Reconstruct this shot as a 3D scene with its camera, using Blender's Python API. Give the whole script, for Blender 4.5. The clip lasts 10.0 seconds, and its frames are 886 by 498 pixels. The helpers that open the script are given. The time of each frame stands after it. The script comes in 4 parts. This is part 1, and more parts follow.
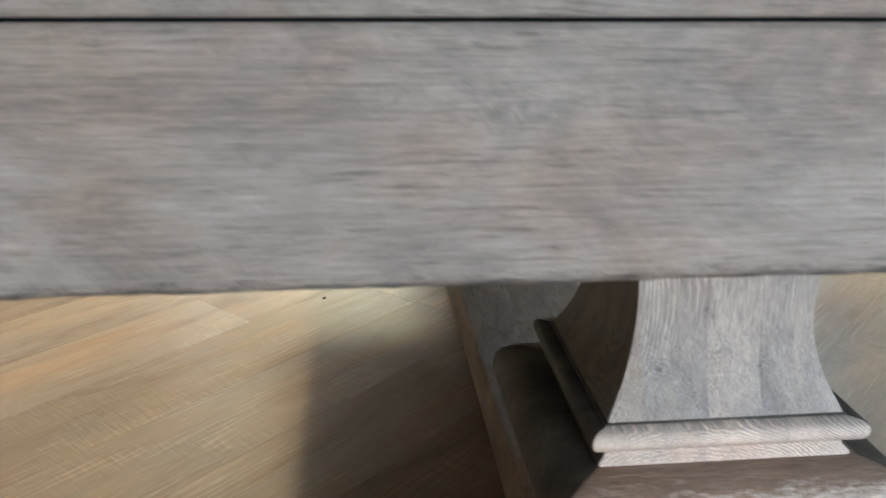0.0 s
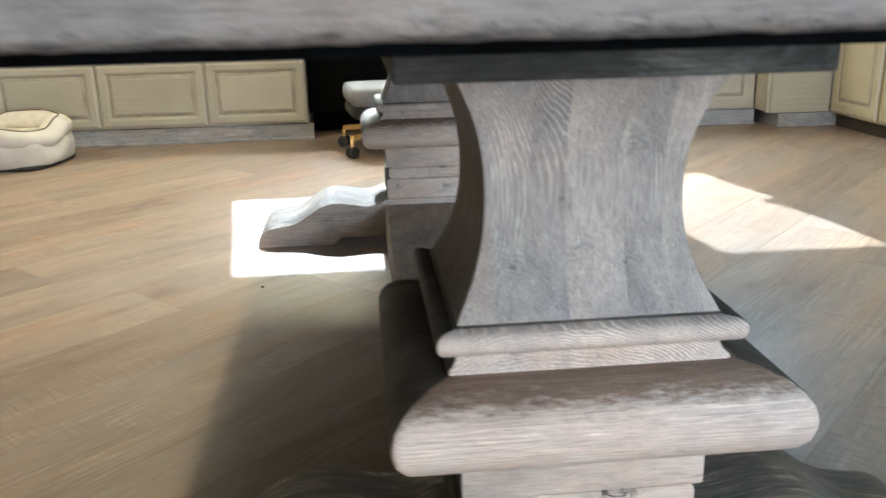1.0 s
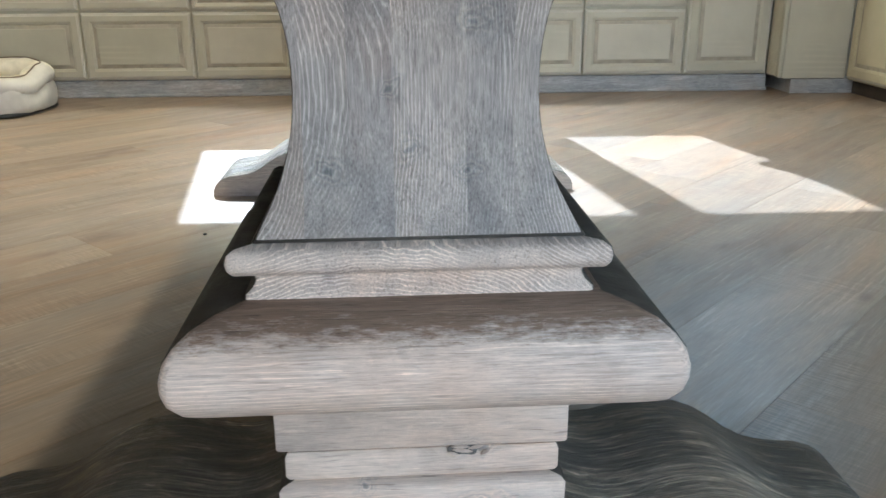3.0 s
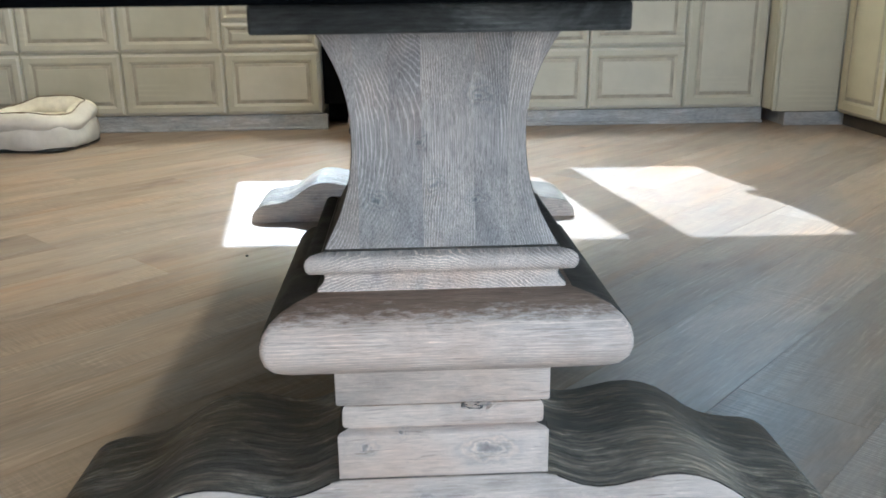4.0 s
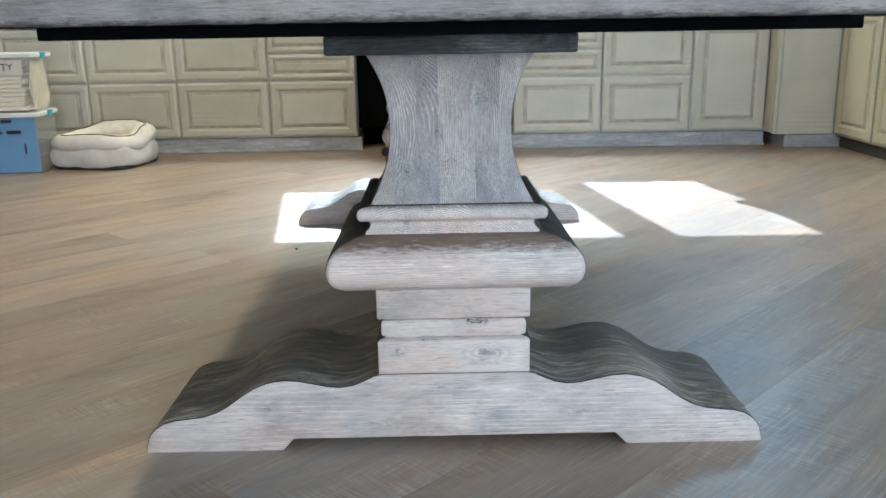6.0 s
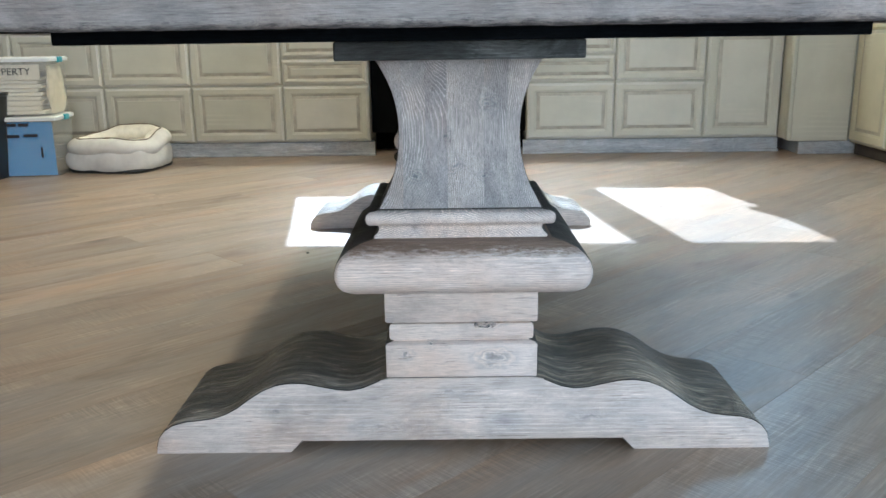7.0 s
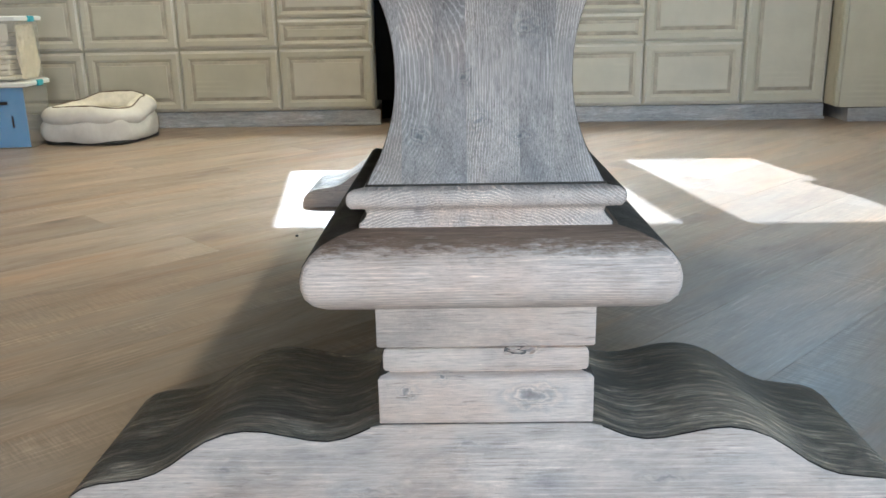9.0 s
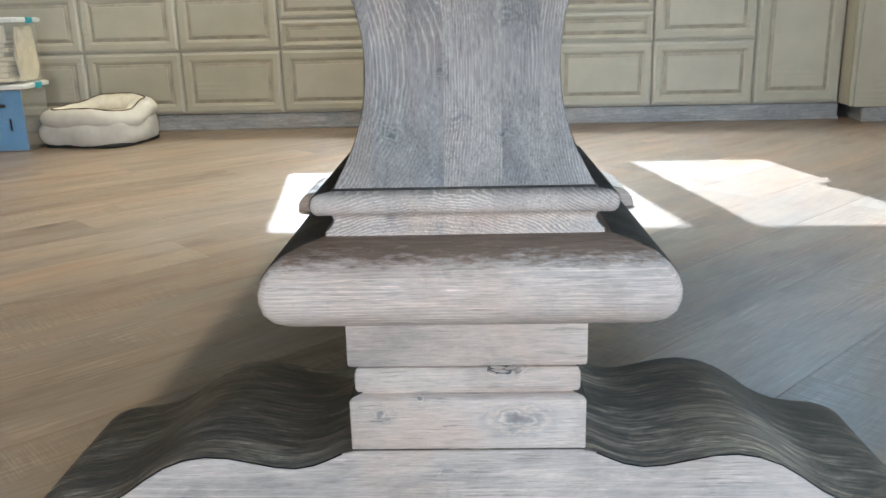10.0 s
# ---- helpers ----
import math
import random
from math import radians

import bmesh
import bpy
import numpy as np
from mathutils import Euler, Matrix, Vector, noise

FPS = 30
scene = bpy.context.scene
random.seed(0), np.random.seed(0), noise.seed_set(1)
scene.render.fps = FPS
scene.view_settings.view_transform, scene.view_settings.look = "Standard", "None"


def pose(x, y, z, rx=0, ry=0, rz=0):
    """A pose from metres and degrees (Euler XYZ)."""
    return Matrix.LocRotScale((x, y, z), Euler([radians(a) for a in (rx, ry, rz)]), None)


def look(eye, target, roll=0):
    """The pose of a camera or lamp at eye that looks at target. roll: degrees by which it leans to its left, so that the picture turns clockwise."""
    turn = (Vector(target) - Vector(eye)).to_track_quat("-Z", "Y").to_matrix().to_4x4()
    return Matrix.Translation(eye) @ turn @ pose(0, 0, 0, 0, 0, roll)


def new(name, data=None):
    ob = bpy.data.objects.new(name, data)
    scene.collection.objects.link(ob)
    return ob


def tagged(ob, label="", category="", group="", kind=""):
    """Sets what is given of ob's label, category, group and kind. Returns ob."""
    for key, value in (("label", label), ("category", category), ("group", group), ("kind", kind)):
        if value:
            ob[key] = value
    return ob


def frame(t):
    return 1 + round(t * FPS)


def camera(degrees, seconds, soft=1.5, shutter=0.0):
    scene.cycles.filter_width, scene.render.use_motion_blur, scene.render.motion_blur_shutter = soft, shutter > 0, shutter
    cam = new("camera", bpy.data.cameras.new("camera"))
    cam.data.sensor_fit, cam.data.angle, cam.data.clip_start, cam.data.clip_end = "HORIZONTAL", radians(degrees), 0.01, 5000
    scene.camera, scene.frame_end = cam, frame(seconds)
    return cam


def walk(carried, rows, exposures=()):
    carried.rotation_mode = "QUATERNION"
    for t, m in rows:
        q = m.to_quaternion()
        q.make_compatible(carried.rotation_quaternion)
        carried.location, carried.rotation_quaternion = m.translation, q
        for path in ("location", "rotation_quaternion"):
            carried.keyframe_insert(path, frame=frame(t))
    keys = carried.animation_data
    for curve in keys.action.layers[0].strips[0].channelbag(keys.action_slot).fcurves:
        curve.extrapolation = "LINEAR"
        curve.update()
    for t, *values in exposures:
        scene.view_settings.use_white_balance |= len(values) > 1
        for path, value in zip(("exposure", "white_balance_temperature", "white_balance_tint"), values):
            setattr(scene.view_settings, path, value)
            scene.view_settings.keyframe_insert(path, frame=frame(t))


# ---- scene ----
cam = camera(56.0, 10.0, shutter=0.5)
PATH = [
    (0, (-0.352, -0.726, 0.864), (-0.194, 1.154, 0.2), 0.4),
    (0.5, (-0.275, -0.76, 0.795), (-0.138, 1.143, 0.196), -0.2),
    (1, (-0.187, -0.713, 0.708), (-0.039, 1.194, 0.127), -1.3),
    (1.5, (-0.078, -0.672, 0.625), (0.086, 1.256, 0.118), 0.2),
    (2, (-0.023, -0.664, 0.588), (0.107, 1.278, 0.128), 0.5),
    (2.5, (0.012, -0.625, 0.611), (0.106, 1.308, 0.105), 0.8),
    (3, (-0.004, -0.612, 0.612), (0.081, 1.281, -0.027), -0.3),
    (4.5, (-0.017, -1.057, 0.694), (0.021, 0.869, 0.158), -0.3),
    (5, (-0.008, -1.193, 0.678), (0.014, 0.738, 0.157), -0.0),
    (5.5, (-0.004, -1.256, 0.672), (0.001, 0.678, 0.16), -0.6),
    (7, (0.009, -1.277, 0.672), (-0.038, 0.662, 0.183), -0.8),
    (7.5, (0.006, -1.222, 0.667), (-0.052, 0.711, 0.157), -0.9),
    (8, (0.003, -1.119, 0.657), (-0.071, 0.806, 0.118), -1.0),
    (8.5, (-0.004, -0.984, 0.625), (-0.087, 0.941, 0.088), -1.1),
    (9, (-0.007, -0.873, 0.592), (-0.08, 1.049, 0.044), -1.1),
    (9.5, (-0.004, -0.807, 0.575), (-0.086, 1.115, 0.031), -1.4),
    (10, (0.026, -0.79, 0.576), (-0.075, 1.133, 0.034), -1.4),
]
EXPOSURES = [(0, 1.48, 5750, 5), (1, 1.46, 5620, 4), (2.5, 1.22, 5450, 3), (3.1, 1.16, 5400, 3), (4.5, 1.25, 5150, 3), (5.5, 1.32, 5080, 2), (7.5, 1.32, 5100, 2), (9, 1.28, 5320, 3), (10, 1.27, 5320, 3)]
walk(cam, [(t, look(eye, target, roll)) for t, eye, target, roll in PATH], EXPOSURES)
SUN, SKY, DOORS, SIDE_SKY, HIGH, EAST = 5.0, 0.05, 12.7, 10.5, 26.0, 10.5
# unseen ceiling lamps, added for the warm light on the left and far floor
LAMPS = [(-1.24, 0.6, 14.5, (1.0, 0.80, 0.58)), (-1.24, 2.6, 9.5, (1.0, 0.73, 0.38))]

# ---- light ----
def aim(name, data, m):
    ob = new(name, data)
    ob.matrix_world = m
    return ob


SUN_WAY = Vector((0.155, -1.0, -0.93)).normalized()
sun_data = bpy.data.lights.new("sun", "SUN")
sun_data.energy, sun_data.angle, sun_data.color = SUN, radians(0.5), (0.97, 0.985, 1.0)
aim("sun", sun_data, Matrix.Translation((0, 8, 8)) @ SUN_WAY.to_track_quat("-Z", "Y").to_matrix().to_4x4())

world = bpy.data.worlds.new("sky")
scene.world = world
world.use_nodes = True
wn = world.node_tree
sky = wn.nodes.new("ShaderNodeTexSky")
sky.sky_type, sky.sun_disc = "NISHITA", False
sky.sun_elevation, sky.sun_rotation = radians(42.6), radians(-8.8)
wn.links.new(sky.outputs["Color"], wn.nodes["Background"].inputs["Color"])
wn.nodes["Background"].inputs["Strength"].default_value = SKY


def window_light(name, m, w, h, watts, colour):
    d = bpy.data.lights.new(name, "AREA")
    d.shape, d.size, d.size_y, d.energy, d.color = "RECTANGLE", w, h, watts, colour
    return aim(name, d, m)


# daylight entering the unseen glass doors behind the walk and the high windows over the desk; the side window is added
# to light the floor bluish
window_light("door_daylight", look((1.2, -4.12, 1.05), (0.1, 0, 0.36)), 1.7, 1.8, DOORS, (1.0, 0.95, 0.91)).data.spread = radians(75)
window_light("added_side_daylight", look((2.72, -1.3, 1.65), (0.3, -0.3, 0.2)), 1.5, 1.1, SIDE_SKY, (0.50, 0.73, 1.0)).data.spread = radians(140)
window_light("high_window_daylight", look((-0.2, 4.38, 2.25), (-0.2, 2.0, 0.9)), 2.4, 0.35, HIGH, (1.0, 0.83, 0.50))

# area lamp in front of the unseen curtain, standing in for its glow
window_light("curtained_window_daylight", look((1.72, 4.20, 2.15), (0.8, 0.6, 0.0)), 1.4, 1.0, EAST, (0.60, 0.81, 1.0))

# ---- materials ----
def mat(name):
    m = bpy.data.materials.new(name)
    m.use_nodes = True
    return m, m.node_tree, m.node_tree.nodes["Principled BSDF"]


def node(nt, kind, **kw):
    n = nt.nodes.new(kind)
    for k, v in kw.items():
        if k in n.inputs:
            n.inputs[k].default_value = v
    return n


def ramp(nt, src, stops):
    r = nt.nodes.new("ShaderNodeValToRGB")
    el = r.color_ramp.elements
    while len(el) < len(stops):
        el.new(0.5)
    for e, (p, c) in zip(el, stops):
        e.position = p
        e.color = (*c, 1) if not isinstance(c, (int, float)) else (c, c, c, 1)
    nt.links.new(src, r.inputs["Fac"])
    return r.outputs["Color"]


def mixc(nt, kind, fac, a, b):
    m = nt.nodes.new("ShaderNodeMix")
    m.data_type, m.blend_type = "RGBA", kind
    for sock, v in ((m.inputs[0], fac), (m.inputs[6], a), (m.inputs[7], b)):
        if hasattr(v, "links"):
            nt.links.new(v, sock)
        else:
            sock.default_value = v if isinstance(v, (int, float)) else (*v, 1)
    return m.outputs[2]


def coords(nt, scale, source="Object", shift=False):
    tc = nt.nodes.new("ShaderNodeTexCoord")
    mp = nt.nodes.new("ShaderNodeMapping")
    mp.inputs["Scale"].default_value = scale
    nt.links.new(tc.outputs[source], mp.inputs["Vector"])
    if shift:
        info = nt.nodes.new("ShaderNodeObjectInfo")
        mul = nt.nodes.new("ShaderNodeVectorMath")
        mul.operation = "SCALE"
        mul.inputs[0].default_value = (37.0, 19.0, 11.0)
        nt.links.new(info.outputs["Random"], mul.inputs["Scale"])
        nt.links.new(mul.outputs[0], mp.inputs["Location"])
    return mp.outputs["Vector"]


def tex(nt, vec, scale, detail=4.0, rough=0.6, distort=0.0):
    n = node(nt, "ShaderNodeTexNoise", Scale=scale, Detail=detail, Roughness=rough, Distortion=distort)
    nt.links.new(vec, n.inputs["Vector"])
    return n.outputs["Fac"]


def bump(nt, bsdf, h, strength, dist):
    b = node(nt, "ShaderNodeBump", Strength=strength, Distance=dist)
    nt.links.new(h, b.inputs["Height"])
    nt.links.new(b.outputs["Normal"], bsdf.inputs["Normal"])


def along(axis, across, length):
    return tuple(length if i == axis else across for i in range(3))


def washed_wood(name, axis, light, mid, dark, stave=False, spec=0.3, figure=0.12, rings=66.0, knots=(), run=0.10, darkened=None, brushed=0.7, streak=0.18, dabs=0.6, sheet=False, rough=0.6, relief=0.5, lime=1.34, knotty=0.95, swept=((0.34, 0.74), (0.5, 0.98), (0.66, 1.22))):
    """Wire-brushed oak with a grey wash lying in the grain; axis: the way of the grain; stave: every piece its own figure and tone."""
    m, nt, b = mat(name)

    def way(k):
        # on a curved top the grain follows the saw cut, whatever its height
        v = along(axis, 1.0, k)
        return (v[0], v[1], k) if sheet else v

    g = tex(nt, coords(nt, way(0.05), shift=stave), 820.0, 4.0, 0.75, 0.25)
    g2 = tex(nt, coords(nt, way(0.09), shift=stave), 120.0, 5.0, 0.7, 0.6)
    broad = tex(nt, coords(nt, way(0.40), shift=stave), 11.0, 8.0, 0.72, 1.0)
    patch = tex(nt, coords(nt, along(axis, 1.0, 0.6), shift=stave), 8.0, 4.0, 0.6)
    base = ramp(nt, broad, [(0.27, dark), (0.5, mid), (0.70, light)])
    vec = coords(nt, along(axis, 1.0, run))
    add = nt.nodes.new("ShaderNodeVectorMath")
    add.operation = "MULTIPLY_ADD"
    nt.links.new(vec, add.inputs[2])
    add.inputs[0].default_value, add.inputs[1].default_value = (0.04, 0.05, -0.13), (1, 1, 1)
    if stave:
        info = nt.nodes.new("ShaderNodeObjectInfo")
        wn1 = nt.nodes.new("ShaderNodeTexWhiteNoise")
        wn1.noise_dimensions = "1D"
        nt.links.new(info.outputs["Random"], wn1.inputs["W"])
        base = mixc(nt, "MULTIPLY", 0.75, base, ramp(nt, wn1.outputs["Value"], [(0.0, (0.80, 0.81, 0.84)), (0.5, (0.98, 0.98, 0.98)), (1.0, (1.10, 1.08, 1.06))]))
        nt.links.new(wn1.outputs["Color"], add.inputs[0])
        add.inputs[1].default_value = (0.30, 0.40, 0.0)
    vec = add.outputs[0]
    wv = nt.nodes.new("ShaderNodeTexWave")
    wv.wave_type, wv.rings_direction = "RINGS", "XYZ"[axis]
    for k, v in (("Scale", rings), ("Distortion", 13.0), ("Detail", 4.0), ("Detail Scale", 0.30), ("Detail Roughness", 0.55)):
        wv.inputs[k].default_value = v
    nt.links.new(vec, wv.inputs["Vector"])
    fig = ramp(nt, wv.outputs["Fac"], [(0.0, 0.84), (0.5, 0.92), (0.80, 0.97), (0.90, 1.45), (1.0, 1.6)])
    grain = ramp(nt, g, [(0.36, 0.58), (0.5, 0.98), (0.64, 1.28)])
    grain2 = ramp(nt, g2, list(swept))
    base = mixc(nt, "MULTIPLY", brushed, base, grain)
    # dabs of wash left by a dry brush, and small worn spots between them
    dab = tex(nt, coords(nt, way(0.45), shift=stave), 75.0, 6.0, 0.75, 0.8)
    base = mixc(nt, "MULTIPLY", dabs, base, ramp(nt, dab, [(0.32, (0.70, 0.71, 0.74)), (0.44, (0.97, 0.97, 0.97)), (0.56, (1, 1, 1)), (0.66, (1.24, 1.22, 1.20))]))
    base = mixc(nt, "MULTIPLY", streak, base, grain2)
    # sparse open pores: long thin dark lines, and white ones where the wash has stayed in them
    crack = tex(nt, coords(nt, way(0.055), shift=stave), 400.0, 2.0, 0.55, 0.6)
    pores = ramp(nt, crack, [(0.33, (0.40, 0.38, 0.38)), (0.40, (0.97, 0.97, 0.97)), (0.60, (1, 1, 1)), (0.67, (lime, lime * 0.995, lime * 0.985))])
    where = ramp(nt, tex(nt, coords(nt, way(0.35), shift=stave), 24.0, 4.0, 0.65), [(0.40, 0.25), (0.58, 1.0)])
    base = mixc(nt, "MULTIPLY", mixc(nt, "MULTIPLY", 1.0, where, (0.55, 0.55, 0.55) if stave else (0.62, 0.62, 0.62)), base, pores)
    mask = ramp(nt, tex(nt, coords(nt, along(axis, 1.0, 0.4), shift=stave), 16.0, 3.0, 0.6), [(0.42, 0.12), (0.58, 1.0)])
    fig = mixc(nt, "MIX", mask, (1, 1, 1), fig)
    base = mixc(nt, "MULTIPLY", figure, base, fig)
    tint = ramp(nt, patch, [(0.26, (0.96, 0.86, 0.77)), (0.40, (1.05, 0.985, 0.94)), (0.51, (1, 1, 1)), (0.60, (0.94, 0.95, 0.96)), (0.72, (0.74, 0.78, 0.82))])
    base = mixc(nt, "MULTIPLY", 0.85, base, tint)
    vo = node(nt, "ShaderNodeTexVoronoi", Scale=7.0)
    nt.links.new(coords(nt, along(axis, 1.0, 0.5)), vo.inputs["Vector"])
    base = mixc(nt, "MULTIPLY", 0.7, base, ramp(nt, vo.outputs["Distance"], [(0.03, (0.34, 0.35, 0.40)), (0.055, (0.72, 0.74, 0.80)), (0.10, (0.86, 0.89, 0.93)), (0.19, (1, 1, 1))]))
    # knots and checks that can be told apart: middle, and half sizes along x, y and z
    for (kx, ky, kz), (rx, ry, rz) in knots:
        warp = nt.nodes.new("ShaderNodeVectorMath")
        warp.operation = "MULTIPLY_ADD"
        wn2 = node(nt, "ShaderNodeTexNoise", Scale=55.0, Detail=4.0)
        nt.links.new(coords(nt, (1, 1, 1)), wn2.inputs["Vector"])
        nt.links.new(wn2.outputs["Color"], warp.inputs[0])
        warp.inputs[1].default_value = (0.030, 0.030, 0.030)
        tc = nt.nodes.new("ShaderNodeTexCoord")
        nt.links.new(tc.outputs["Object"], warp.inputs[2])
        mp = nt.nodes.new("ShaderNodeMapping")
        mp.inputs["Scale"].default_value = (1 / rx, 1 / ry, 1 / rz)
        mp.inputs["Location"].default_value = (-(kx + 0.015) / rx, -(ky + 0.015) / ry, -(kz + 0.015) / rz)
        nt.links.new(warp.outputs[0], mp.inputs["Vector"])
        ln = nt.nodes.new("ShaderNodeVectorMath")
        ln.operation = "LENGTH"
        nt.links.new(mp.outputs["Vector"], ln.inputs[0])
        base = mixc(nt, "MULTIPLY", knotty, base, ramp(nt, ln.outputs["Value"], [(0.08, (0.42, 0.44, 0.48)), (0.24, (0.62, 0.68, 0.74)), (0.38, (1.12, 1.12, 1.10)), (0.48, (0.70, 0.74, 0.78)), (0.62, (1.06, 1.05, 1.03)), (0.75, (0.84, 0.87, 0.90)), (1.0, (1, 1, 1))]))
    if darkened:
        # darker past a ragged line: the tone there, and where it begins and ends
        tone, z0, z1 = darkened
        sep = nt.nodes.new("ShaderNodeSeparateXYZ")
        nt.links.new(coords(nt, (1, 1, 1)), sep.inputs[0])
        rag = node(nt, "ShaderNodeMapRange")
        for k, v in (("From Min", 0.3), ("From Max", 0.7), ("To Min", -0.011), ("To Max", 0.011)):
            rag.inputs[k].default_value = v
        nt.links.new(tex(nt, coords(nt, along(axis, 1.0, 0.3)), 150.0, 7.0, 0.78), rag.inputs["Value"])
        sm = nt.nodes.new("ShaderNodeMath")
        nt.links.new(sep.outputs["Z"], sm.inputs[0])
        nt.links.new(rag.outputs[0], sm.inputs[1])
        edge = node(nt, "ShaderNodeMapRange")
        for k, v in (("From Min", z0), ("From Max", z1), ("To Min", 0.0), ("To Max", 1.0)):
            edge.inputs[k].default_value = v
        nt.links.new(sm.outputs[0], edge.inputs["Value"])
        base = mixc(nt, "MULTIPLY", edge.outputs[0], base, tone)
    nt.links.new(base, b.inputs["Base Color"])
    b.inputs["Roughness"].default_value = rough
    b.inputs["Specular IOR Level"].default_value = spec
    hh = mixc(nt, "MULTIPLY", 1.0, mixc(nt, "MULTIPLY", 1.0, mixc(nt, "MULTIPLY", 1.0, grain, fig), grain2), pores)
    bump(nt, b, hh, relief, 0.0009)
    return m


FRONT, BACK, HALF = -0.287, 2.17, 0.67   # the table top
LIGHT, MID, DARK = (0.66, 0.572, 0.497), (0.560, 0.480, 0.415), (0.37, 0.320, 0.282)
wash_x = washed_wood("washed_oak_x", 0, LIGHT, MID, DARK, brushed=0.42, dabs=0.45, knots=[((0.043, -0.118, 0.222), (0.035, 0.05, 0.012)), ((-0.05, -0.124, 0.186), (0.012, 0.03, 0.007)),
    ((0.052, -0.124, 0.163), (0.05, 0.05, 0.022)), ((-0.09, -0.124, 0.172), (0.016, 0.03, 0.012))])
wash_foot = washed_wood("washed_oak_foot", 0, (0.60, 0.520, 0.452), (0.475, 0.408, 0.352), (0.27, 0.242, 0.222), brushed=0.35, streak=0.12, dabs=0.5, rings=48.0, figure=0.3, run=0.05, knotty=0.55, lime=1.5,
    knots=[((-0.14, -0.13, 0.043), (0.06, 0.04, 0.014)), ((-0.02, -0.13, 0.105), (0.03, 0.04, 0.012)), ((0.21, -0.13, 0.06), (0.045, 0.04, 0.010)), ((-0.31, -0.13, 0.075), (0.035, 0.04, 0.009))])
apron_x = washed_wood("washed_oak_apron", 0, (0.345, 0.313, 0.288), (0.245, 0.222, 0.203), (0.125, 0.113, 0.105), brushed=0.5, knotty=0.4, darkened=((0.30, 0.31, 0.33), 0.694, 0.684), knots=[((-0.352, FRONT, 0.795), (0.012, 0.05, 0.010)), ((-0.296, FRONT, 0.782), (0.030, 0.05, 0.016)), ((-0.268, FRONT, 0.79), (0.05, 0.05, 0.012)), ((-0.225, FRONT, 0.765), (0.022, 0.05, 0.006)), ((-0.19, FRONT, 0.783), (0.030, 0.05, 0.006)), ((-0.31, FRONT, 0.758), (0.016, 0.05, 0.005))])
wash_y = washed_wood("washed_oak_y", 1, LIGHT, MID, DARK)
wash_z = washed_wood("washed_oak_staves", 2, (0.465, 0.427, 0.397), (0.352, 0.326, 0.306), (0.212, 0.202, 0.197), stave=True, figure=0.78, rings=115.0, dabs=0.8, run=0.20, knots=[((-0.02, -0.09, 0.525), (0.014, 0.05, 0.014)), ((-0.008, -0.09, 0.480), (0.014, 0.05, 0.016)), ((-0.067, -0.1, 0.463), (0.018, 0.05, 0.018)), ((0.046, -0.09, 0.575), (0.022, 0.05, 0.018)), ((0.04, -0.1, 0.463), (0.016, 0.05, 0.016))])
wash_end = washed_wood("washed_oak_end_grain", 1, LIGHT, MID, DARK, figure=0.85, rings=105.0)
# high swept and lime values paint the grain's pale sheen into the colour
dark_x = washed_wood("dark_oak_top", 0, (0.44, 0.368, 0.268), (0.105, 0.087, 0.063), (0.018, 0.017, 0.017), figure=0.45, streak=1.0, brushed=0.8, dabs=1.0, sheet=True, rough=0.34, spec=0.65, relief=1.0, lime=3.0, swept=((0.36, 0.40), (0.48, 0.80), (0.56, 1.2), (0.66, 3.0)))
wash_pad = washed_wood("washed_oak_dark_on_top", 0, LIGHT, MID, DARK, brushed=0.5, streak=0.12, dabs=0.4, figure=0.5, rings=95.0, run=0.06, lime=1.5, darkened=((0.42, 0.345, 0.285), 0.351, 0.362))
dark_side = washed_wood("dark_oak_edges", 0, (0.15, 0.132, 0.108), (0.07, 0.062, 0.051), (0.03, 0.027, 0.023), figure=0.3)
bare_y = washed_wood("dark_oak_stretcher", 1, (0.42, 0.325, 0.250), (0.30, 0.232, 0.178), (0.18, 0.140, 0.108), figure=0.4)
dark_z = washed_wood("dark_oak_upright", 2, (0.20, 0.176, 0.148), (0.125, 0.108, 0.09), (0.06, 0.052, 0.044), figure=0.4)
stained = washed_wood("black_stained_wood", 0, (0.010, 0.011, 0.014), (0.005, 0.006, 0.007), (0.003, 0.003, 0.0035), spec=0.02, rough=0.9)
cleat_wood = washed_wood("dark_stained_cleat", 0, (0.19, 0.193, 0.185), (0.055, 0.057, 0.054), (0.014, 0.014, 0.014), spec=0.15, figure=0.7)


